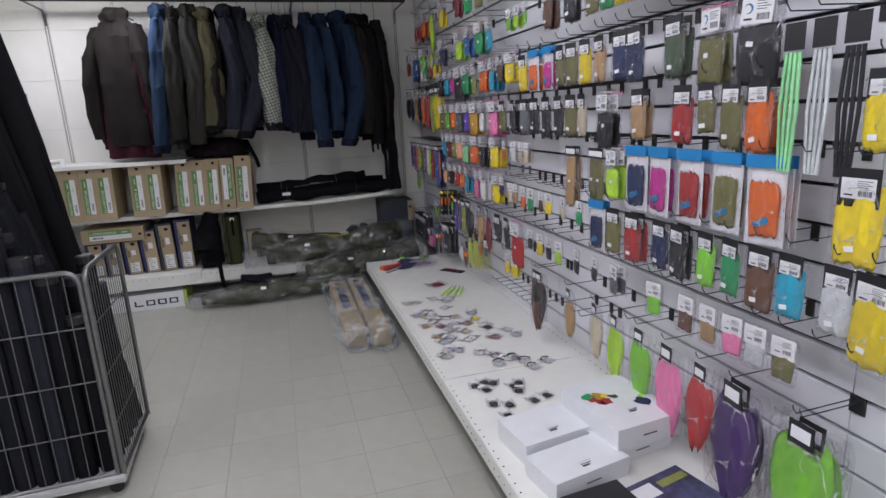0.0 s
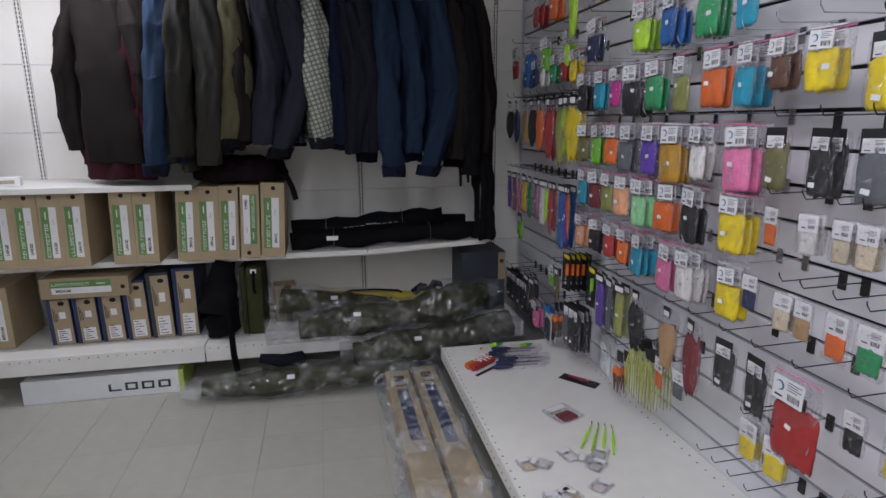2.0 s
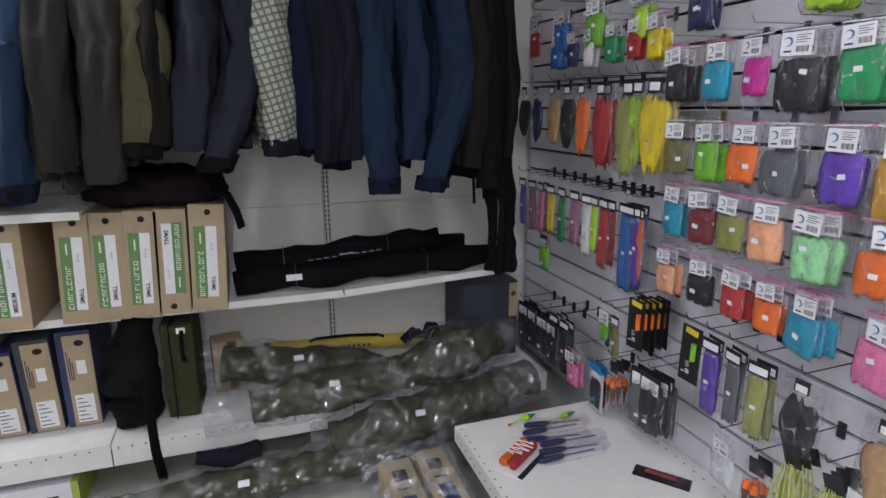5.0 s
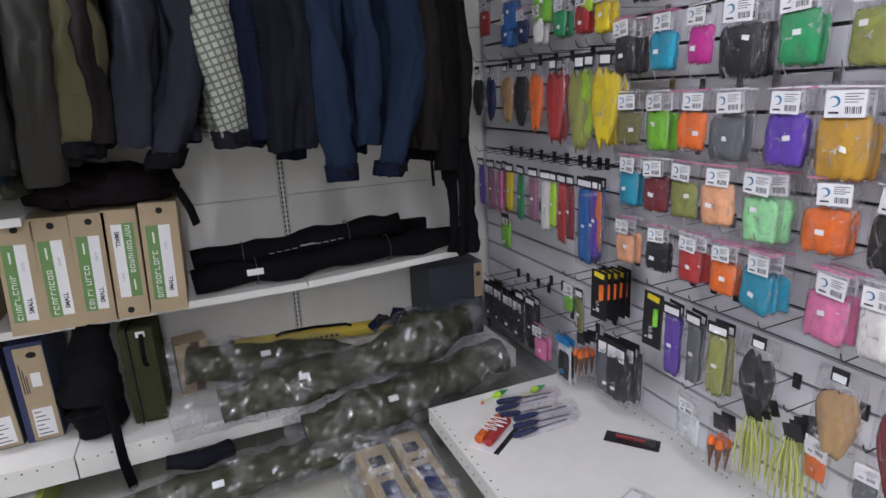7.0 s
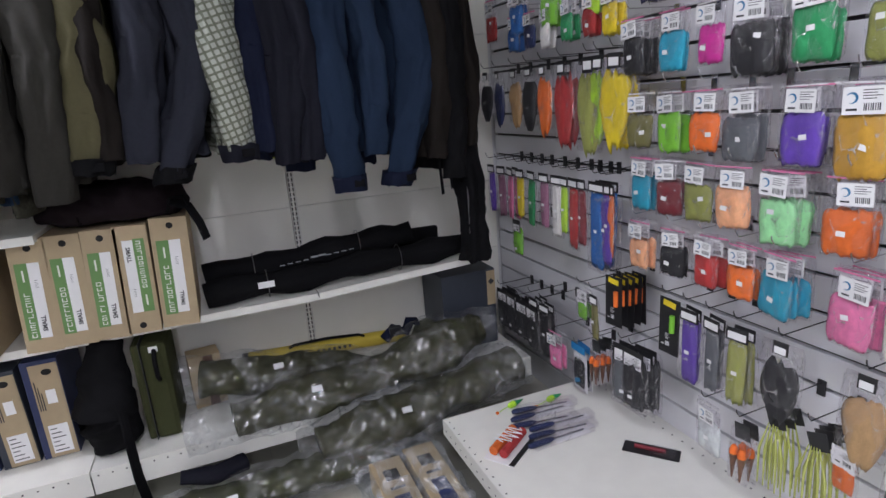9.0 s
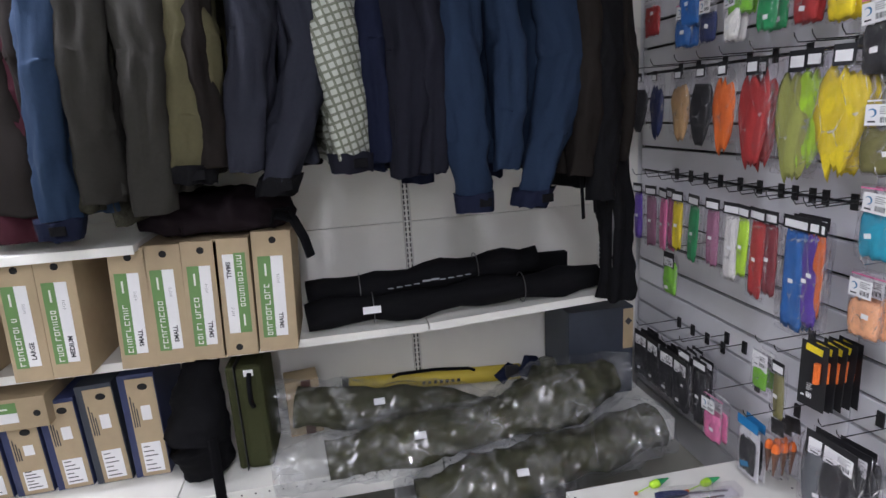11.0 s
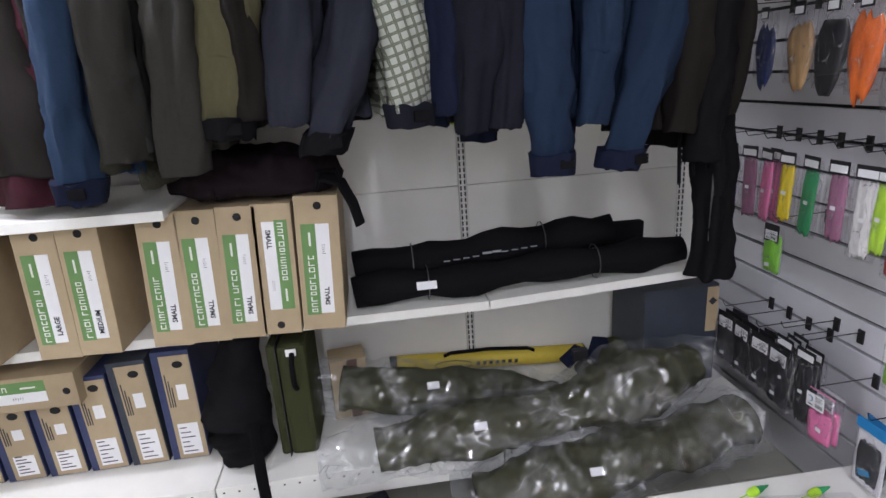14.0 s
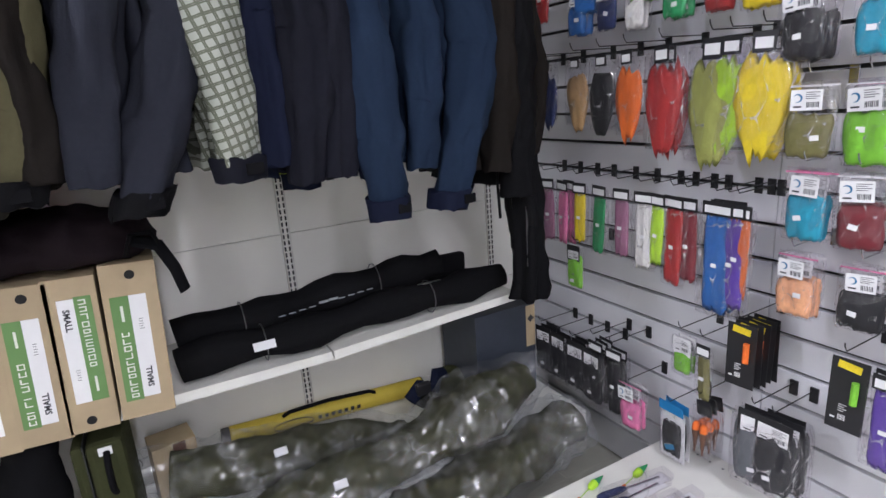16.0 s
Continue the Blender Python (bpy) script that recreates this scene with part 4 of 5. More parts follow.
# tall black bags that lean beyond the cage
for k in range(3):
    t = thing("rod_bag", pose(-0.86 - 0.07 * k, 2.82 - 0.05 * k, 0.097, -3, -9 - k, 0), "tall black rod bag leaning in the wire cage", "rod bag", "tall rod bags")
    n = 10
    part("sleeve", tube([(0, 0.006 * math.sin(i), 2.3 * i / n) for i in range(n + 1)], 0.05, 12, radii=[0.058 + 0.007 * math.sin(i * 1.3 + k) for i in range(n + 1)]), BLACK, t, smooth=True)
    part("strap", tube([(0.045, -0.02, 0.9), (0.065, -0.03, 1.2), (0.05, -0.02, 1.6)], 0.012, 5, flat=0.3), BLACK, t)
rc = thing("rod_tube", pose(-1.2, 2.45, 0.097, 0, -3, 0), "dark rod tube with a red end cap", "rod tube", "rod tubes")
part("tube", tube([(0, 0.06, 0), (0, 0.06, 1.06)], 0.03, 12), TUBE_CLOTH, rc)
part("end_cap", tube([(0, 0.06, 1.061), (0, 0.06, 1.1)], 0.031, 12), mat("red_cap", (0.45, 0.03, 0.02), 0.4), rc, "red end cap")

# ---- goods on the slatted wall ----
COLOURS = {
    "black": (0.015, 0.015, 0.018), "grey": (0.12, 0.13, 0.14), "white": (0.75, 0.74, 0.7), "cream": (0.6, 0.52, 0.36),
    "red": (0.42, 0.03, 0.03), "maroon": (0.2, 0.02, 0.03), "orange": (0.75, 0.15, 0.02), "peach": (0.85, 0.42, 0.22),
    "yellow": (0.8, 0.62, 0.02), "lime": (0.45, 0.75, 0.04), "green": (0.02, 0.3, 0.1), "mint": (0.3, 0.68, 0.32),
    "leaf": (0.2, 0.55, 0.04), "cyan": (0.02, 0.35, 0.5), "blue": (0.02, 0.13, 0.4), "navy": (0.015, 0.025, 0.09),
    "purple": (0.12, 0.05, 0.4), "violet": (0.07, 0.025, 0.14), "magenta": (0.6, 0.03, 0.3), "pink": (0.8, 0.2, 0.4), "olive": (0.16, 0.15, 0.05),
    "moss": (0.3, 0.32, 0.08), "tan": (0.42, 0.26, 0.12), "ochre": (0.55, 0.3, 0.03), "brown": (0.13, 0.06, 0.035), "clear": (0.55, 0.58, 0.58),
    "chartreuse": (0.42, 0.45, 0.12), "forest": (0.06, 0.09, 0.05), "mauve": (0.3, 0.12, 0.2),
}


def fibre_mat(name, color):
    """Combed fibre: fine strands running downwards, clumps and paler tips."""
    m = mat(name, color, 0.7, vary=0.22, scale=45, bump=0, random_value=0.14, sheen=0.04)
    t = m.node_tree
    b = t.nodes["Principled BSDF"]
    co = t.nodes.new("ShaderNodeTexCoord")
    mp = t.nodes.new("ShaderNodeMapping")
    mp.inputs["Scale"].default_value = (55, 4, 3.0)
    t.links.new(co.outputs["Object"], mp.inputs["Vector"])
    nz = t.nodes.new("ShaderNodeTexNoise")
    nz.inputs["Scale"].default_value = 1.0
    nz.inputs["Detail"].default_value = 5
    nz.inputs["Distortion"].default_value = 0.9
    t.links.new(mp.outputs[0], nz.inputs["Vector"])
    bp = t.nodes.new("ShaderNodeBump")
    bp.inputs["Strength"].default_value = 0.3
    bp.inputs["Distance"].default_value = 0.006
    t.links.new(nz.outputs["Fac"], bp.inputs["Height"])
    t.links.new(bp.outputs[0], b.inputs["Normal"])
    return m


FIBRE = {k: fibre_mat("fibre_" + k, v) for k, v in COLOURS.items()}
BLUE_CARD = mat("blue_header", (0.02, 0.22, 0.5), 0.4)
BLACK_CARD = mat("black_header", (0.014, 0.014, 0.016), 0.45)
CHROME = mat("chrome_hook", (0.6, 0.6, 0.62), 0.2, metal=1.0)
ORANGE_DOT = mat("orange_sticker", (0.8, 0.12, 0.03), 0.5)
BLUE_INK = mat("blue_ink", (0.03, 0.18, 0.35), 0.5)


def wall_pose(y, z, off, swing=0.0, roll=0.0):
    """A place off metres before the slatted wall; local +x runs towards +y, local +y towards the aisle."""
    return Matrix.Translation((WALL_X - off, y, z)) @ Matrix.Rotation(math.pi / 2 + swing, 4, "Z") @ Matrix.Rotation(roll, 4, "Y")


def pillow(w, h, d, seed, n=9, m=11, jag=0.0, taper=0.0):
    """A soft flat pad: both faces bulge, the outline is slightly uneven; its top edge lies at z = 0."""
    bm = bmesh.new()
    grids = []
    for side in (1, -1):
        g = []
        for i in range(m):
            v = i / (m - 1)
            row = []
            for j in range(n):
                u = j / (n - 1) * 2 - 1
                wid = w / 2 * (1 - taper * abs(v - 0.35) ** 1.5 * 2) * (1 + 0.08 * noise.noise(Vector((seed, v * 3, 1 if u > 0 else 5))))
                corner = 1 - 0.13 * (abs(2 * v - 1) ** 8)
                zz = -v * h + jag * h * 0.5 * noise.noise(Vector((u * 4, seed, 2 + v))) * (abs(2 * v - 1))
                bulge = (1 - u ** 4) * (1 - (2 * v - 1) ** 4)
                yy = side * d / 2 * bulge * (1 + 0.5 * noise.noise(Vector((u * 1.6, v * 2.4, seed + side))))
                row.append(bm.verts.new((u * wid * corner, yy, zz)))
            g.append(row)
        grids.append(g)
        for i in range(m - 1):
            for j in range(n - 1):
                bm.faces.new((g[i][j], g[i][j + 1], g[i + 1][j + 1], g[i + 1][j]))
    bmesh.ops.remove_doubles(bm, verts=bm.verts, dist=0.00005)
    return bm


PAD = [mesh_of(pillow(1, 1, 1, 3.3 * s, n=15, m=17, jag=0.16, taper=0.04), "filling", FIBRE["grey"], True) for s in range(7)]
TUFT = [mesh_of(pillow(1, 1, 1, 7.7 * s, jag=0.45, taper=0.6, m=15), "filling", FIBRE["grey"], True) for s in range(4)]
POUCH = [mesh_of(pillow(1, 1, 1, 11.0 + s, n=11, m=13), "pouch", BAG_FILM, True) for s in range(3)]
CARD = mesh_of(box(-0.5, 0.5, -0.0008, 0.0008, -1, 0), "header_card", BLACK_CARD)
PLATE = mesh_of(box(-0.5, 0.5, -0.0004, 0.0004, -1, 0), "label", PAPER)


def label_print():
    bm = bmesh.new()
    for k in range(4):
        box(-0.42 + 0.12 * (k % 2), 0.02, 0, 0.0003, -0.15 - k * 0.1, -0.12 - k * 0.1, bm=bm)
    for k in range(8):
        box(-0.4 + k * 0.052, -0.378 + k * 0.052 + 0.012 * (k % 3 == 0), 0, 0.0003, -0.86, -0.6, bm=bm)
    box(0.14, 0.4, 0, 0.0003, -0.86, -0.78, bm=bm)
    return mesh_of(bm, "print", INK)


PRINT = label_print()


def crescent():
    """A thick open ring, as printed on the labels."""
    bm = bmesh.new()
    inner, outer = [], []
    for k in range(13):
        a = 0.5 + k / 12 * 4.6
        w = 0.2 * math.sin(k / 12 * math.pi) + 0.03
        outer.append(bm.verts.new((0.5 * math.cos(a), 0, 0.5 * math.sin(a))))
        inner.append(bm.verts.new(((0.5 - w) * math.cos(a), 0, (0.5 - w) * math.sin(a))))
    for k in range(12):
        bm.faces.new((outer[k], outer[k + 1], inner[k + 1], inner[k]))
    return mesh_of(bm, "logo", BLUE_INK)


ROUND_MARK = crescent()


def sized(w, d, h, x=0.0, y=0.0, z=0.0, roll=0.0):
    return Matrix.Translation((x, y, z)) @ Matrix.Rotation(roll, 4, "Y") @ Matrix.Diagonal((w, d, h, 1))


def hook_mesh(length, chrome):
    me = mesh_of(tube([(0, 0.004, 0), (0, length, -0.004), (0, length + 0.012, 0.012), (0, length + 0.014, 0.022)], 0.0018, 5), "arm", CHROME if chrome else BLACK_METAL)
    return me


ARM = {c: hook_mesh(0.2, c) for c in (True, False)}
CLIP = {c: mesh_of(box(-0.012, 0.012, 0.0, 0.006, -0.04, 0.008, 0.001), "clip", CHROME if c else BLACK_PLASTIC) for c in (True, False)}


def hook(y, z, chrome=False):
    h = thing("display_hook", wall_pose(y, z, 0.001), "chrome display hook in the slatted wall" if chrome else "black display hook in the slatted wall", "hook", "display hooks")
    part("arm", ARM[chrome], None, h)
    part("clip", CLIP[chrome], None, h)
    return h


def goods(y, z, colour, kind="z", off=0.16, scale=1.0):
    """One hanging pack; z is the middle of its label."""
    r = random.random
    names = {"z": ("feather_pack", "zip bag of %s fly-tying fibre with white label"), "c": ("feather_pack", "clear bag of %s fibre with black header card"),
             "b": ("feather_pack", "bag of %s hair with bright blue header"), "s": ("fur_strip_pack", "long clear pack with a %s fur strip"),
             "f": ("tail_pack", "dyed %s animal tail in clear bag"), "k": ("carded_tool", "black carded pack with %s tool"),
             "m": ("small_pack", "small clear pack with %s material and white card"), "l": ("lure_pack", "hanging packs of thin %s lures"),
             "p": ("float_pack", "clear pack with %s tipped floats")}
    nm, lab = names[kind]
    t = thing(nm, wall_pose(y, z, off, (r() - 0.5) * 0.35, (r() - 0.5) * 0.06), lab % colour, "pack", "packs on the slatted wall")
    fib = FIBRE[colour]
    s = scale
    pad = random.choice(PAD)
    if kind == "z":
        w, h = 0.12 * s, 0.2 * s
        part("pouch", random.choice(POUCH), BAG_FILM, t, m=sized(w, 0.026, h, z=0.046))
        fh = (0.54 + 0.1 * r()) * h
        part("filling", pad, fib, t, m=sized(w * (0.84 + 0.12 * r()), 0.024, fh, x=(r() - 0.5) * 0.012, z=0.046 - h + fh + 0.005, roll=(r() - 0.5) * 0.12))
        l = part("label", PLATE, PAPER, t, m=sized(w * 0.62, 1, 0.052 * s, x=(r() - 0.5) * w * 0.2, y=0.0135, z=0.026, roll=(r() - 0.5) * 0.16))
        part("label_print", PRINT, INK, l, m=Matrix.Translation((0, 0.0006, 0)))
        part("logo", ROUND_MARK, BLUE_INK, l, "blue round mark", m=Matrix.Translation((0.27, 0.0008, -0.4)) @ Matrix.Diagonal((0.3, 1, 0.42, 1)))
        part("price_sticker", PLATE, PAPER, t, m=sized(0.02, 1, 0.013, x=(r() - 0.5) * 0.04, y=0.0135, z=-0.06 * s - 0.03 * r(), roll=(r() - 0.5) * 0.5))
        part("zip_strip", CARD, FIBRE["pink"] if r() < 0.5 else PAPER, t, m=sized(w * 0.94, 1, 0.004, z=0.036))
    elif kind == "c":
        w, h = 0.088 * s, 0.17 * s
        part("header_card", CARD, BLACK_CARD, t, "black header card", m=sized(w * 0.8, 1, 0.062 * s, y=0.008, z=0.036))
        l = part("label", PLATE, PAPER, t, m=sized(w * 0.66, 1, 0.033 * s, y=0.0098, z=0.014))
        part("label_print", PRINT, INK, l, m=Matrix.Translation((0, 0.0006, 0)))
        part("filling", pad, fib, t, m=sized(w * 0.96, 0.026, h * 0.8, z=0.0))
        part("pouch", random.choice(POUCH), BAG_FILM, t, m=sized(w * 1.15, 0.03, h, z=0.03))
        part("price_sticker", PLATE, PAPER, t, m=sized(0.022, 1, 0.013, x=0.004, y=0.0155, z=-0.1 * s, roll=(r() - 0.5) * 0.5))
    elif kind == "b":
        w, h = 0.115 * s, 0.2 * s
        part("header_card", CARD, BLUE_CARD, t, "bright blue header", m=sized(w, 1, 0.034, y=0.004, z=0.05))
        part("back_card", CARD, PAPER, t, "white backing card", m=sized(w, 1, h, y=-0.006, z=0.016))
        part("filling", random.choice(PAD), fib, t, m=sized(w * 0.8, 0.022, h * 0.72, z=-0.02))
        part("pouch", random.choice(POUCH), BAG_FILM, t, m=sized(w * 1.05, 0.028, h * 1.05, z=0.02))
        part("mark", CARD, BLUE_INK, t, "dark blue oval mark", m=sized(w * 0.4, 1, 0.018, y=0.0125, z=-0.115 * s, roll=0.4))
    elif kind == "s":
        w, h = 0.095 * s, 0.29 * s
        part("header_card", CARD, BLACK_CARD, t, m=sized(w * 0.9, 1, 0.04, y=0.006, z=0.03))
        part("label", PLATE, PAPER, t, m=sized(w * 0.75, 1, 0.022, y=0.0075, z=0.018))
        part("filling", random.choice(PAD), fib, t, m=sized(w * 0.8, 0.016, h * 0.86, z=-0.012, roll=(r() - 0.5) * 0.08))
        part("pouch", random.choice(POUCH), BAG_FILM, t, m=sized(w * 1.25, 0.02, h, z=0.02))
        part("price_sticker", PLATE, PAPER, t, m=sized(0.018, 1, 0.012, y=0.011, z=-0.13 * s))
    elif kind == "f":
        w, h = 0.145 * s, 0.25 * s
        part("filling", random.choice(TUFT), fib, t, m=sized(w, 0.03, h, z=-0.02, roll=(r() - 0.5) * 0.12))
        part("header_card", CARD, BLACK_CARD, t, m=sized(0.055 * s, 1, 0.05 * s, y=0.012, z=0.045))
        part("label", PLATE, PAPER, t, m=sized(0.042 * s, 1, 0.026 * s, y=0.014, z=0.03))
        part("pouch", random.choice(POUCH), BAG_FILM, t, m=sized(w * 1.12, 0.034, h * 1.18, z=0.04))
    elif kind == "k":
        w, h = 0.085 * s, 0.2 * s
        part("header_card", CARD, BLACK_CARD, t, m=sized(w, 1, h, z=0.04))
        part("brand_bar", CARD, FIBRE["yellow"], t, "yellow title bar", m=sized(w * 0.62, 1, 0.02, y=0.001, z=0.03, roll=-0.12))
        part("tool", mesh_of(tube([(0, 0.008, 0), (0, 0.008, -0.06)], 0.009, 8), "tool", fib), fib, t, m=Matrix.Translation((-0.018, 0, -0.015)))
        part("fine_print", PRINT, PAPER, t, m=sized(w * 0.5, 1.5, 0.06, x=0.015, y=0.001, z=-0.08))
    elif kind == "m":
        w, h = 0.065 * s, 0.11 * s
        part("label", PLATE, PAPER, t, m=sized(w * 0.85, 1, 0.045 * s, y=0.004, z=0.025))
        part("label_print", PRINT, INK, t, m=sized(w * 0.7, 1, 0.035 * s, y=0.0046, z=0.02))
        part("filling", pad, fib, t, m=sized(w * 0.8, 0.014, h * 0.55, z=-0.02))
        part("pouch", random.choice(POUCH), BAG_FILM, t, m=sized(w * 1.1, 0.018, h, z=0.03))
    elif kind == "l":
        part("header_card", CARD, BLACK_CARD, t, m=sized(0.05, 1, 0.05, z=0.03, roll=0.3))
        for k in range(5):
            x = -0.035 + k * 0.017
            part("lure", tube([(x * 0.4, 0.004, -0.01), (x, 0.004 + 0.002 * k, -0.1), (x * 1.15, 0.004, -0.22)], 0.004, 5, radii=[0.0015, 0.004, 0.002]), fib, t)
    elif kind == "p":
        part("header_card", CARD, BLACK_CARD, t, m=sized(0.055, 1, 0.05, z=0.035, roll=0.15))
        for k in range(2):
            x = -0.014 + k * 0.03
            part("float_body", tube([(x, 0.006, -0.05), (x, 0.006, -0.075), (x, 0.006, -0.1), (x, 0.006, -0.16)], 0.008, 8, radii=[0.004, 0.013, 0.009, 0.002]), FIBRE["brown"], t)
            part("tip", tube([(x, 0.006, -0.045), (x, 0.006, -0.055), (x, 0.006, -0.072)], 0.012, 8, radii=[0.006, 0.0115, 0.0132]), fib, t, "fluorescent tip")
        part("pouch", POUCH[0], BAG_FILM, t, m=sized(0.08, 0.02, 0.19, z=0.02))
    return t


def row(z, spec, chrome=False, lift=0.07, kind="z"):
    """A row of hooks with their packs. spec: 'y:colour:kind:count:scale' words."""
    for word in spec.split():
        bits = word.split(":") + [""] * 4
        y, colour = float(bits[0]), bits[1]
        kd, n, s = bits[2] or kind, int(bits[3] or 1), float(bits[4] or 1)
        hook(y, z + lift, chrome)
        for k in range(n):
            goods(y + random.uniform(-0.006, 0.006), z - 0.002 * k, colour, kd, 0.185 - 0.03 * k, s)


row(2.25, "4.86:red::3 4.6:orange::2 4.36:lime:f 4.1:yellow::2 3.72:maroon:c:2 3.5:green 3.3:olive 3.1:lime")
row(1.99, "5.2:red 4.96:blue::2 4.7:leaf::2 4.42:lime::2 4.12:navy::2 3.72:lime::3 3.53:blue::3 3.32:green::3 3.14:cyan 2.86:leaf:m:2 2.76:lime:m:2 2.65:leaf:m 2.4:brown:c:2 2.2:black:c:2 2.02:olive:c 1.92:green:c 1.82:yellow:c 1.73:pink:c 1.64:moss:c 1.55:forest:c 1.46:black:c:2 1.36:brown:c 1.27:olive:c 1.17:black:c 1.06:violet:c:2 0.97:maroon:c 0.88:moss:c:2 0.78:lime:c:2")
row(1.885, "4.99:blue::2:0.8 4.86:navy::1:0.8 4.74:white::2:0.85 4.58:green::2:0.8 4.45:red::2:0.8 4.33:yellow::2:0.85", True)
row(1.765, "4.21:black::3:0.95 4.04:cyan::2:0.95 3.9:magenta::1:0.9 3.76:black::3:1.1 3.6:green::2 3.43:moss::1:1.05 3.26:orange::2 3.12:cyan::3 2.99:brown::2:0.8 2.85:yellow::2:0.85", True)
row(1.73, "2.68:yellow:c 2.56:orange:b:2:0.8 2.41:magenta:b:2:0.8 2.27:olive:c 2.17:olive:c 2.06:yellow:c 1.95:tan:c 1.81:navy:c 1.73:navy:c:1:1.1 1.52:forest:c:2:1.1 1.36:olive:z:2:1.15 1.2:black:z:2:1.2")
row(1.66, "5.28:black:f:1:0.7 5.16:navy:f:1:0.75 5.0:tan:f:1:0.8 4.87:black:f:1:0.85 4.75:orange:f:1:0.9 4.61:red:f:2:1.05 4.44:moss:f:1:1.15 4.38:lime:f:1:1 4.29:yellow:f:2:1.05")
row(1.53, "4.17:olive::1:0.95 4.04:leaf::2 3.9:orange::1:0.95 3.78:grey::2:1.05 3.61:purple::2:1.05 3.47:ochre::3:1.15 3.3:white::2 3.12:pink::3:1.1", True)
row(1.52, "2.96:olive:c 2.81:black:c:2 2.67:grey:c:2 2.54:black:c 2.42:black:c:1:1.1 2.3:black:c 2.18:olive:c 2.08:cream:c 1.92:black:z:2:1.15 1.7:tan:c:2 1.46:red:c:1:1.05 1.36:olive:c:1:0.8 1.26:olive:c:1:1.1 1.16:orange:c:2:1.15 0.84:yellow:c")
row(1.32, "4.16:cyan::2:0.95 4.04:maroon::2:0.95 3.91:moss::1:0.95 3.79:peach::1:0.95 3.65:mint::3:1.05 3.47:orange::2 3.32:black::2:1.05 3.11:yellow::3", True)
row(1.31, "2.95:orange:m 2.83:white:m:2 2.73:cream:m:2 2.66:cream:m:2 2.17:tan:s:2:0.9 1.99:olive:s:1:0.7 1.94:olive:s:1:0.7 1.85:lime:z:3:1.05 1.7:navy:b:2 1.57:magenta:b:2 1.42:red:b:2 1.27:olive:b:2 1.13:orange:b:3:1.05 0.86:yellow:c:1:1.4")
row(1.22, "5.28:purple:s:1:0.8 5.18:mauve:s:1:0.85 5.08:pink:s:2:0.85 4.99:yellow:s:1:0.75 4.88:green:s:1:0.85 4.78:mauve:s:1:0.8 4.68:white:s:1:0.9 4.62:lime:s:1:0.8 4.55:red:s:1:1 4.5:maroon:s:1:0.9 4.4:blue:s:3:1.2 4.33:orange:s:1:0.95 4.36:purple:s:1:1.1")
row(1.1, "4.17:peach::2:0.9 4.01:black::2:0.85 3.88:red::2:0.85 3.75:orange::2:0.85 3.64:cyan::3:0.95 3.44:pink::3 3.31:white::3 3.1:yellow::2:0.95 3.0:navy:m", True)
row(1.08, "2.87:cream:m:2 2.8:tan:m 2.7:orange:m:1:1.2 2.61:green:m:1:1.2 2.48:brown:m 2.4:yellow:m 2.25:cream:m 2.1:green:m 1.96:navy:b:2:0.9 1.84:olive:c:1:1.05 1.71:red:c:2:1.1 1.55:navy:c 1.46:black:c:2:1.1 1.33:leaf:c 1.23:green:c 1.12:brown:c:1:1.1 1.02:cyan:c 0.89:clear:c 0.8:yellow:c:2:1.35")
row(0.86, "4.3:orange:k:5 4.02:leaf:k:1 3.93:purple:s:2:0.85 3.84:grey:s:2:0.8 3.74:moss:s:2:0.8 3.6:black:f:1:0.75 3.38:tan:f:1:0.75 3.24:maroon:f:1:0.85 3.08:black:c 2.94:black:c:1:1.1 2.79:red:z:1:1.35 2.62:black:m 2.5:yellow:m:1:1.1 2.4:black:m:1:1.1 2.3:lime:m:1:1.1 2.12:black:m:1:1.1 1.97:black:m 1.83:grey:m:2:1.2 1.57:leaf:m:1:1.2 1.4:brown:m:1:1.25 1.3:tan:m:1:1.25 1.2:pink:m:1:1.25 1.11:clear:m:1:1.25 1.02:olive:m:1:1.25")
row(0.76, "4.5:leaf:m:2:1.3 4.42:olive:s:1:0.6")
row(0.61, "4.24:grey:c:2:1.5 4.18:black:c:3:1.5")
row(0.56, "4.42:orange:p:3 3.84:clear:z:1:0.9 3.71:orange:p:2")
row(0.66, "3.61:chartreuse:l:3 3.5:chartreuse:l:4 3.42:orange:m:1:1.2 3.3:grey:m:1 2.94:yellow:m:2:1.3 2.84:yellow:m:2:1.3")
row(0.48, "4.72:pink:z:2:0.95 4.53:black:b:2:0.9")
row(0.64, "2.54:brown:f:1:1.05 2.5:black:f:1:0.9 2.18:tan:f:1:0.7 1.95:cream:f:1:0.75 1.8:lime:f:1:0.9 1.64:leaf:f:1:0.95 1.48:pink:f:1:1.1 1.31:red:f:1:1 1.17:violet:f:2:1.4 0.93:leaf:f:2:1.35")
row(0.55, "5.22:black:c:3:1.3 5.12:black:c:2:1.3 5.02:black:c:3:1.3 4.92:black:c:2:1.4")
row(0.6, "4.9:black:s:3:0.9 4.8:black:s:2:0.9")
hook(5.0, 1.03)
goods(5.0, 0.97, "leaf", "c", 0.2, 1.0)

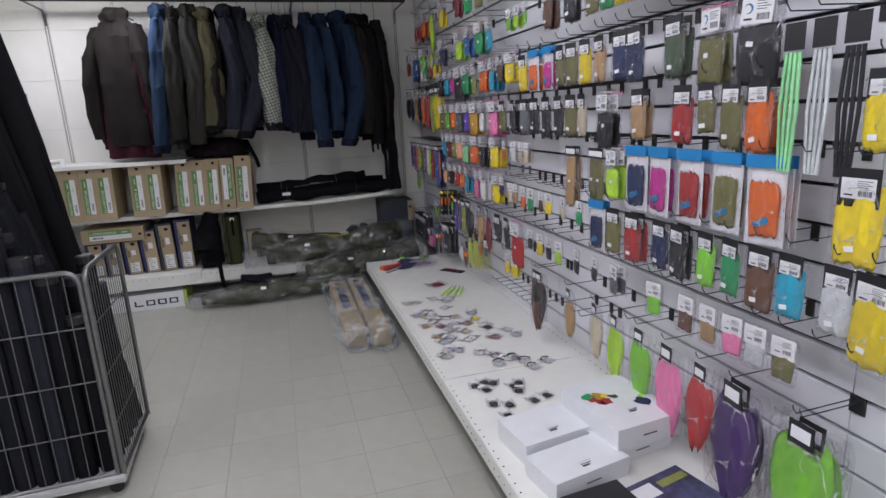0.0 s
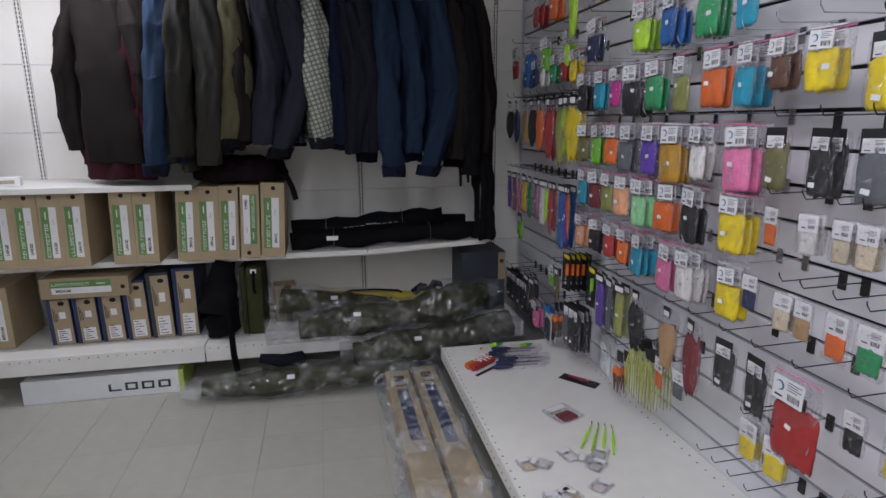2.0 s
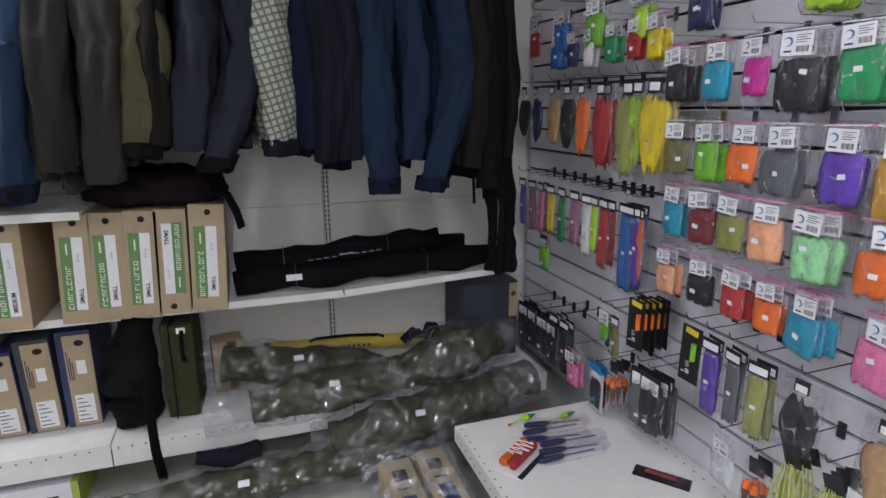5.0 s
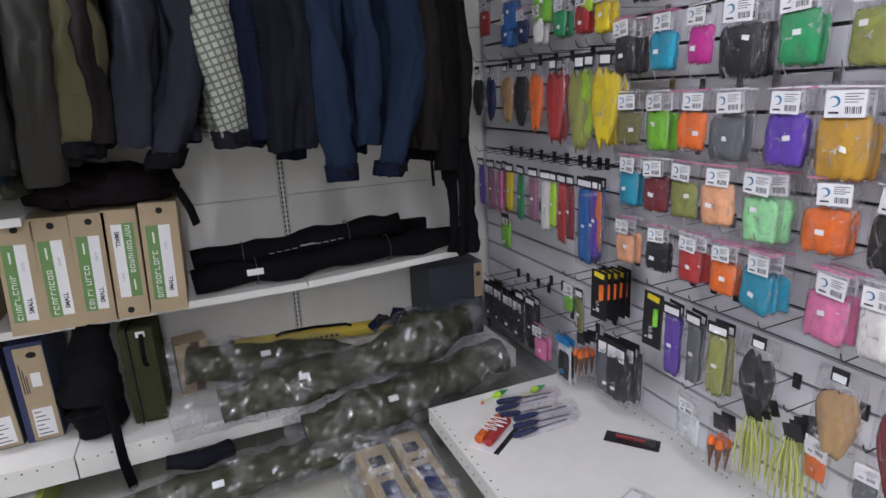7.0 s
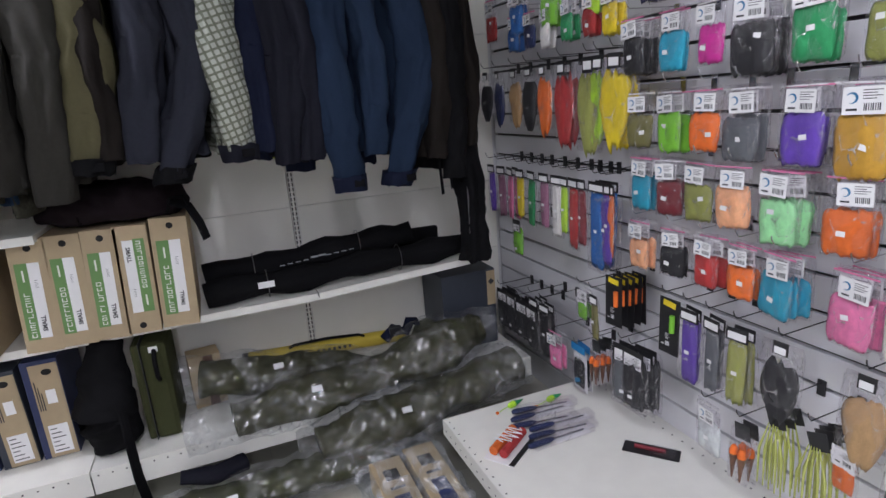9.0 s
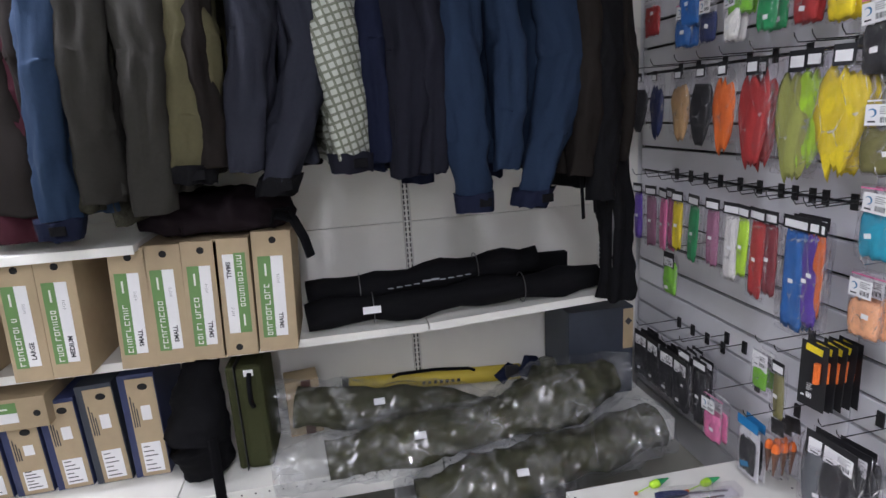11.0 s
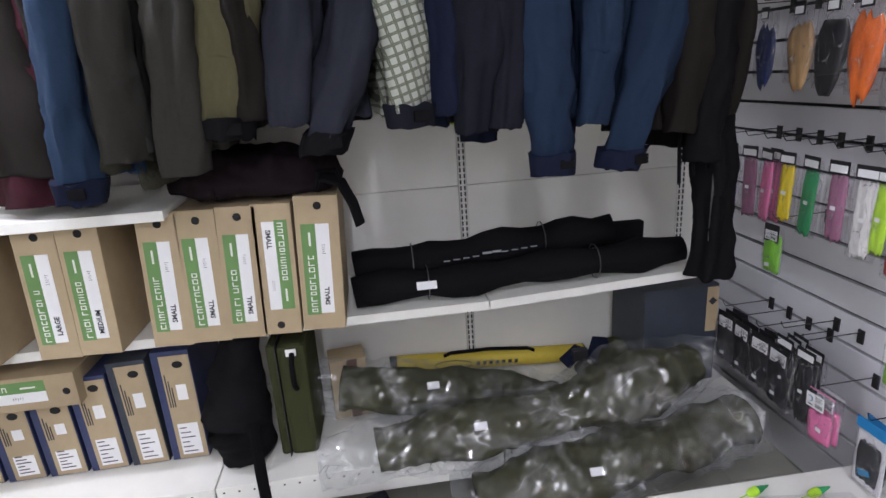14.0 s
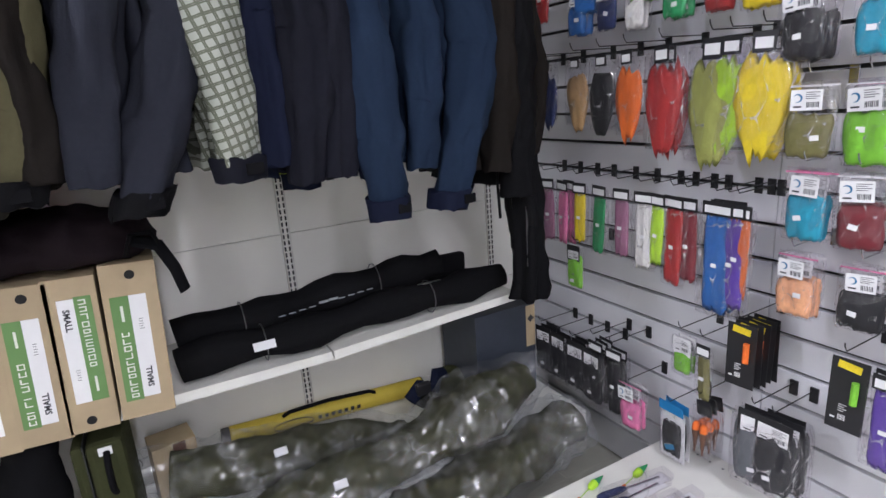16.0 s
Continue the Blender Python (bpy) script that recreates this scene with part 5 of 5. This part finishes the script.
# long black-carded strips by the pillar of goods
for y, c in ((1.08, "mint"), (1.0, "clear"), (0.92, "black")):
    hook(y, 1.71)
    t = thing("tubing_pack", wall_pose(y, 1.62, 0.18, 0.05), "long pack of %s rubber strands under a black card" % c, "pack", "packs on the slatted wall")
    part("header_card", CARD, BLACK_CARD, t, m=sized(0.056, 1, 0.065, z=0.06))
    for k in range(4):
        x = -0.02 + 0.012 * k
        part("strand", tube([(x, 0.003, -0.01), (x * 1.3, 0.006, -0.15), (x * 0.8, 0.003, -0.3)], 0.005, 5), FIBRE[c], t)

# empty hooks
for z, ys in ((0.48, [2.6 + 0.075 * k for k in range(8)]), (0.6, [2.25, 2.12, 2.05]), (0.93, [1.75, 1.66, 1.5, 0.92, 0.83]), (1.15, [2.2, 2.32, 2.0]),
              (1.38, [2.36, 2.28, 2.22, 2.1, 1.0, 0.92, 0.78]), (1.6, [1.83, 1.58]), (1.8, [1.9, 1.64, 1.45, 1.3]), (0.71, [1.7, 0.95, 2.95]),
              (2.06, [2.55, 1.9, 1.8, 1.7, 1.6, 1.5, 1.4, 1.3, 1.2])):
    for y in ys:
        hook(y, z)

# ---- goods on the display deck ----
DECK = 0.281


def flat_pack(x, y, turn, colour, w=0.07, h=0.09, label_mat=PAPER, lab="small clear pack lying on the display deck"):
    p = thing("small_pack", pose(x, y, DECK, 0, 0, turn), lab, "pack", "packs on the deck")
    part("pouch", POUCH[random.randrange(3)], BAG_FILM, p, m=Matrix.Translation((0, -h / 2, 0.006)) @ Matrix.Rotation(-math.pi / 2, 4, "X").inverted() @ Matrix.Diagonal((w, 0.009, h, 1)))
    part("filling", random.choice(PAD), FIBRE[colour], p, m=Matrix.Translation((0, -h * 0.42, 0.0055)) @ Matrix.Rotation(-math.pi / 2, 4, "X").inverted() @ Matrix.Diagonal((w * 0.6, 0.006, h * 0.5, 1)))
    part("label", box(-w * 0.32, w * 0.32, h * 0.18, h * 0.42, 0.0102, 0.0108), label_mat, p)
    return p


pick = ["clear", "cream", "white", "clear", "tan", "clear", "cream", "white", "mauve", "clear"]
for k in range(52):
    flat_pack(0.7 + 0.36 * random.random() * (1 if k % 3 else 0.75), 2.38 + 1.1 * random.random(), random.uniform(-60, 60), pick[k % 10])
for x, y in ((0.74, 2.18), (0.79, 2.2), (0.83, 2.18), (0.77, 2.13), (0.9, 2.12), (0.94, 2.14), (0.91, 2.07), (0.76, 2.0), (0.82, 1.97), (0.78, 1.89), (0.93, 1.97), (1.0, 1.99)):
    flat_pack(x, y, random.uniform(-25, 25), "black", 0.06, 0.075, lab="small black and white hook pack lying on the deck")
for x, y in ((0.93, 2.36), (1.06, 2.34), (1.16, 2.3), (1.07, 2.26), (1.02, 2.4)):
    p = flat_pack(x, y, random.uniform(-40, 40), "clear", 0.07, 0.08, lab="clear pack with a dark curved strand")
    part("strand", tube([(0.028 * math.cos(a), 0.028 * math.sin(a), 0.013) for a in [0.3 + q * 0.28 for q in range(10)]], 0.003, 5), BLACK_PLASTIC, p)
flat_pack(1.0, 3.78, 20, "maroon", 0.15, 0.15, lab="clear bag of maroon fibre lying on the deck")
for x, y, c in ((1.04, 2.84, "black"), (1.13, 2.76, "clear"), (1.16, 2.68, "clear"), (1.02, 3.0, "yellow"), (1.04, 3.1, "clear")):
    flat_pack(x, y, random.uniform(-40, 40), c)
for k in range(4):
    w = thing("lure_tube", pose(1.02 + 0.03 * k, 3.58 - 0.02 * k, DECK + 0.007, 0, 0, 52 + 4 * k), "thin lime lure packet lying on the deck", "lure", "lures on the deck")
    part("body", tube([(-0.1, 0, 0), (0.0, 0, 0), (0.1, 0, 0)], 0.006, 6, radii=[0.004, 0.007, 0.003]), FIBRE["lime"], w)
    part("tail", tube([(0.1, 0, 0), (0.13, 0.005, 0)], 0.002, 5), FIBRE["black"], w)

# handled tools in clear sleeves
for k in range(6):
    d = thing("screwdriver", pose(0.83 + 0.03 * (k % 3), 4.3 + 0.048 * k, DECK + 0.013 + 0.003 * (k % 2), 0, 0, -6 + random.uniform(-7, 7)), "navy handled tool in a clear sleeve", "tool", "tools on the deck")
    part("handle", tube([(0, 0, 0), (0.02, 0, 0), (0.09, 0, 0), (0.11, 0, 0)], 0.012, 8, radii=[0.009, 0.0125, 0.011, 0.006]), FIBRE["navy"], d)
    part("shaft", tube([(0.11, 0, -0.002), (0.25, 0, -0.004)], 0.004, 6), CHROME, d)
    part("sleeve", box(0.02, 0.29, -0.026, 0.026, -0.0125, 0.013, 0.002), BAG_FILM, d)
    part("scale_card", box(0.115, 0.275, -0.02, 0.02, -0.012, -0.0105), PAPER, d)
rp = thing("carded_reel", pose(0.77, 4.34, DECK, 0, 0, 35) @ Matrix.Scale(1.4, 4), "red bundle with white cord on a card", "pack")
part("card", box(-0.07, 0.09, -0.045, 0.045, 0, 0.002), PAPER, rp)
part("card_edge", box(-0.07, 0.09, -0.045, -0.03, 0.0022, 0.003), BLACK_CARD, rp)
for k in range(2):
    part("handle", tube([(-0.05, -0.005 + 0.03 * k, 0.016), (0.07, -0.005 + 0.03 * k, 0.016)], 0.013, 10), FIBRE["orange"] if k else FIBRE["red"], rp)
part("cord", tube([(-0.02 + 0.006 * q, 0.01 + 0.032 * math.sin(q * 1.9), 0.031 + 0.001 * (q % 2)) for q in range(14)], 0.0016, 4), PAPER, rp)
for x, y, a in ((0.93, 4.6, 15), (1.1, 4.56, 12)):
    f = thing("fishing_float", pose(x, y, DECK + 0.014, 0, 0, a), "lime and dark green fishing float", "float", "floats")
    part("body", tube([(-0.03, 0, 0), (-0.022, 0, 0), (0.0, 0, 0), (0.004, 0, 0)], 0.014, 12, radii=[0.006, 0.012, 0.0142, 0.014]), FIBRE["lime"], f, smooth=True)
    part("nose", tube([(0.0042, 0, 0), (0.02, 0, 0), (0.055, 0, 0)], 0.014, 12, radii=[0.0138, 0.01, 0.002]), FIBRE["green"], f, "dark green nose")
    part("stem", tube([(-0.09, 0, -0.004), (-0.03, 0, 0)], 0.0018, 5), FIBRE["lime"], f)
    part("tip", tube([(-0.1, 0, -0.005), (-0.09, 0, -0.004)], 0.006, 8), FIBRE["orange"], f)
cp = thing("carded_tool", pose(1.22, 4.08, DECK, 0, 0, -50), "black carded tool lying on the deck", "pack")
part("card", box(-0.1, 0.1, -0.035, 0.035, 0, 0.002), BLACK_CARD, cp)
part("tool", tube([(-0.06, 0, 0.01), (0.05, 0, 0.01)], 0.008, 6), FIBRE["maroon"], cp)
part("blister", box(0.0, 0.085, -0.028, 0.028, 0.0022, 0.014, 0.004), BAG_FILM, cp)


def carton(x, y, z, w, d, h, turn, label, art=False):
    c = thing("white_carton", pose(x, y, z, 0, 0, turn), label, "carton", "white cartons")
    part("tray", box(-w / 2, w / 2, -d / 2, d / 2, 0, h * 0.97, 0.002), WHITE_CARD, c)
    l = part("lid", box(-w / 2 - 0.0025, w / 2 + 0.0025, -d / 2 - 0.0025, d / 2 + 0.0025, h * 0.25, h, 0.002), WHITE_CARD, c)
    if art:
        for k, (ax, ay, aw, col) in enumerate(((-0.06, 0.02, 0.07, "red"), (-0.05, 0.05, 0.05, "ochre"), (-0.09, 0.07, 0.05, "green"), (0.0, 0.03, 0.035, "forest"), (-0.03, 0.045, 0.03, "yellow"),
                                                (0.07, -0.05, 0.05, "navy"), (0.09, -0.02, 0.025, "lime"))):
            bm = bmesh.new()
            bmesh.ops.create_circle(bm, cap_ends=True, segments=14, radius=aw / 2, matrix=Matrix.Translation((ax, ay, h + 0.0008 + 0.0003 * k)))
            for v in bm.verts:
                v.co.xy += Vector((noise.noise(v.co * 60), noise.noise(v.co * 50 + Vector((3, 1, 0))))) * aw * 0.35
            part("art_patch", bm, FIBRE[col], l)
    for k in range(3):
        part("print_line", box(-0.02, 0.03 - 0.01 * k, -d * 0.2 - 0.012 * k, -d * 0.2 - 0.008 * k, h + 0.0004, h + 0.001), INK, l)
    part("end_print", box(-0.03, 0.03, -d / 2 - 0.0036, -d / 2 - 0.002, h * 0.45, h * 0.5), INK, l)


carton(0.84, 1.66, DECK, 0.29, 0.2, 0.085, 8, "low white carton on the display deck")
carton(1.1, 1.62, DECK, 0.27, 0.32, 0.068, 8, "white carton under a printed one")
carton(1.11, 1.6, DECK + 0.069, 0.27, 0.34, 0.085, 6, "white carton with colourful printed lid", True)
carton(0.85, 1.44, DECK, 0.3, 0.17, 0.075, 10, "low white carton on the display deck")
mg = thing("catalogue", pose(1.08, 1.24, DECK, 0, 0, 12), "dark blue printed catalogue on the deck", "catalogue")
part("pages", box(-0.13, 0.13, -0.1, 0.1, 0, 0.008), PAPER, mg)
part("cover", box(-0.131, 0.131, -0.101, 0.101, 0.0082, 0.0095), mat("catalogue_cover", (0.06, 0.065, 0.13), 0.3, vary=0.8, scale=40), mg, "dark blue printed cover")
part("photo", box(-0.11, -0.02, 0.02, 0.08, 0.0096, 0.0102), PAPER, mg)
part("title_bar", box(0.0, 0.12, 0.04, 0.07, 0.0096, 0.0102), FIBRE["moss"], mg)
dk = thing("dark_case", pose(0.83, 1.23, DECK, 0, 0, 5), "flat black case on the deck", "case")
part("shell", box(-0.11, 0.11, -0.09, 0.09, 0, 0.035, 0.012), BLACK_PLASTIC, dk)
part("lid", box(-0.108, 0.108, -0.088, 0.088, 0.0355, 0.045, 0.004), BLACK_PLASTIC, dk)

# long kraft boxes in milky plastic beside the deck
for k, (x, y0, y1, z0, lean) in enumerate(((0.36, 3.5, 4.72, 0.004, 0), (0.52, 3.45, 4.75, 0.004, 0))):
    b = thing("rod_box", pose(x, 0, z0, 0, lean, 0), "long brown rod box in milky plastic on the floor", "box", "rod boxes")
    part("carton", box(-0.068, 0.068, y0, y1, 0.004, 0.13, 0.004), BOARD, b)
    part("window", box(-0.03, 0.03, y0 + 0.45, y1 - 0.25, 0.1305, 0.132), NAVY_BOARD, b, "navy printed panel")
    part("cut_out", box(-0.03, 0.03, y1 - 0.15, y1 - 0.08, 0.1305, 0.132), HOLE, b)
    part("print", box(-0.03, 0.03, y1 - 0.21, y1 - 0.195, 0.1305, 0.1315), INK, b)
    part("plastic_wrap", crumple([(0, y0 - 0.12, 0.05), (0, y0, 0.066), (0, (y0 + y1) / 2, 0.068), (0, y1, 0.066), (0, y1 + 0.1, 0.09)], [0.07, 0.108, 0.106, 0.11, 0.085], 30 + k, n=30, rings=64, amp=0.34, floor_z=0.002, ridge=0.03), BLUE_FILM, b, "milky plastic wrap", smooth=False)

# ---- floor tiles ----
TILE_SIZE = 0.3
tile_mesh = mesh_of(box(0.0008, TILE_SIZE - 0.0008, 0.0008, TILE_SIZE - 0.0008, -0.006, 0, 0.0006), "tile", TILE)
far = bmesh.new()
x = LEFT_X - 0.075
while x < WALL_X:
    y = -1.635
    while y < BACK_Y:
        if -2.3 < x < 0.95 and 1.0 < y < 5.1:
            part("tile", tile_mesh, TILE, floor, m=pose(x, y, 0))
        else:
            box(x + 0.0008, x + TILE_SIZE - 0.0008, y + 0.0008, y + TILE_SIZE - 0.0008, -0.006, 0, bm=far)
        y += TILE_SIZE
    x += TILE_SIZE
tagged(part("far_tiles", far, TILE, floor), kind="stuff")
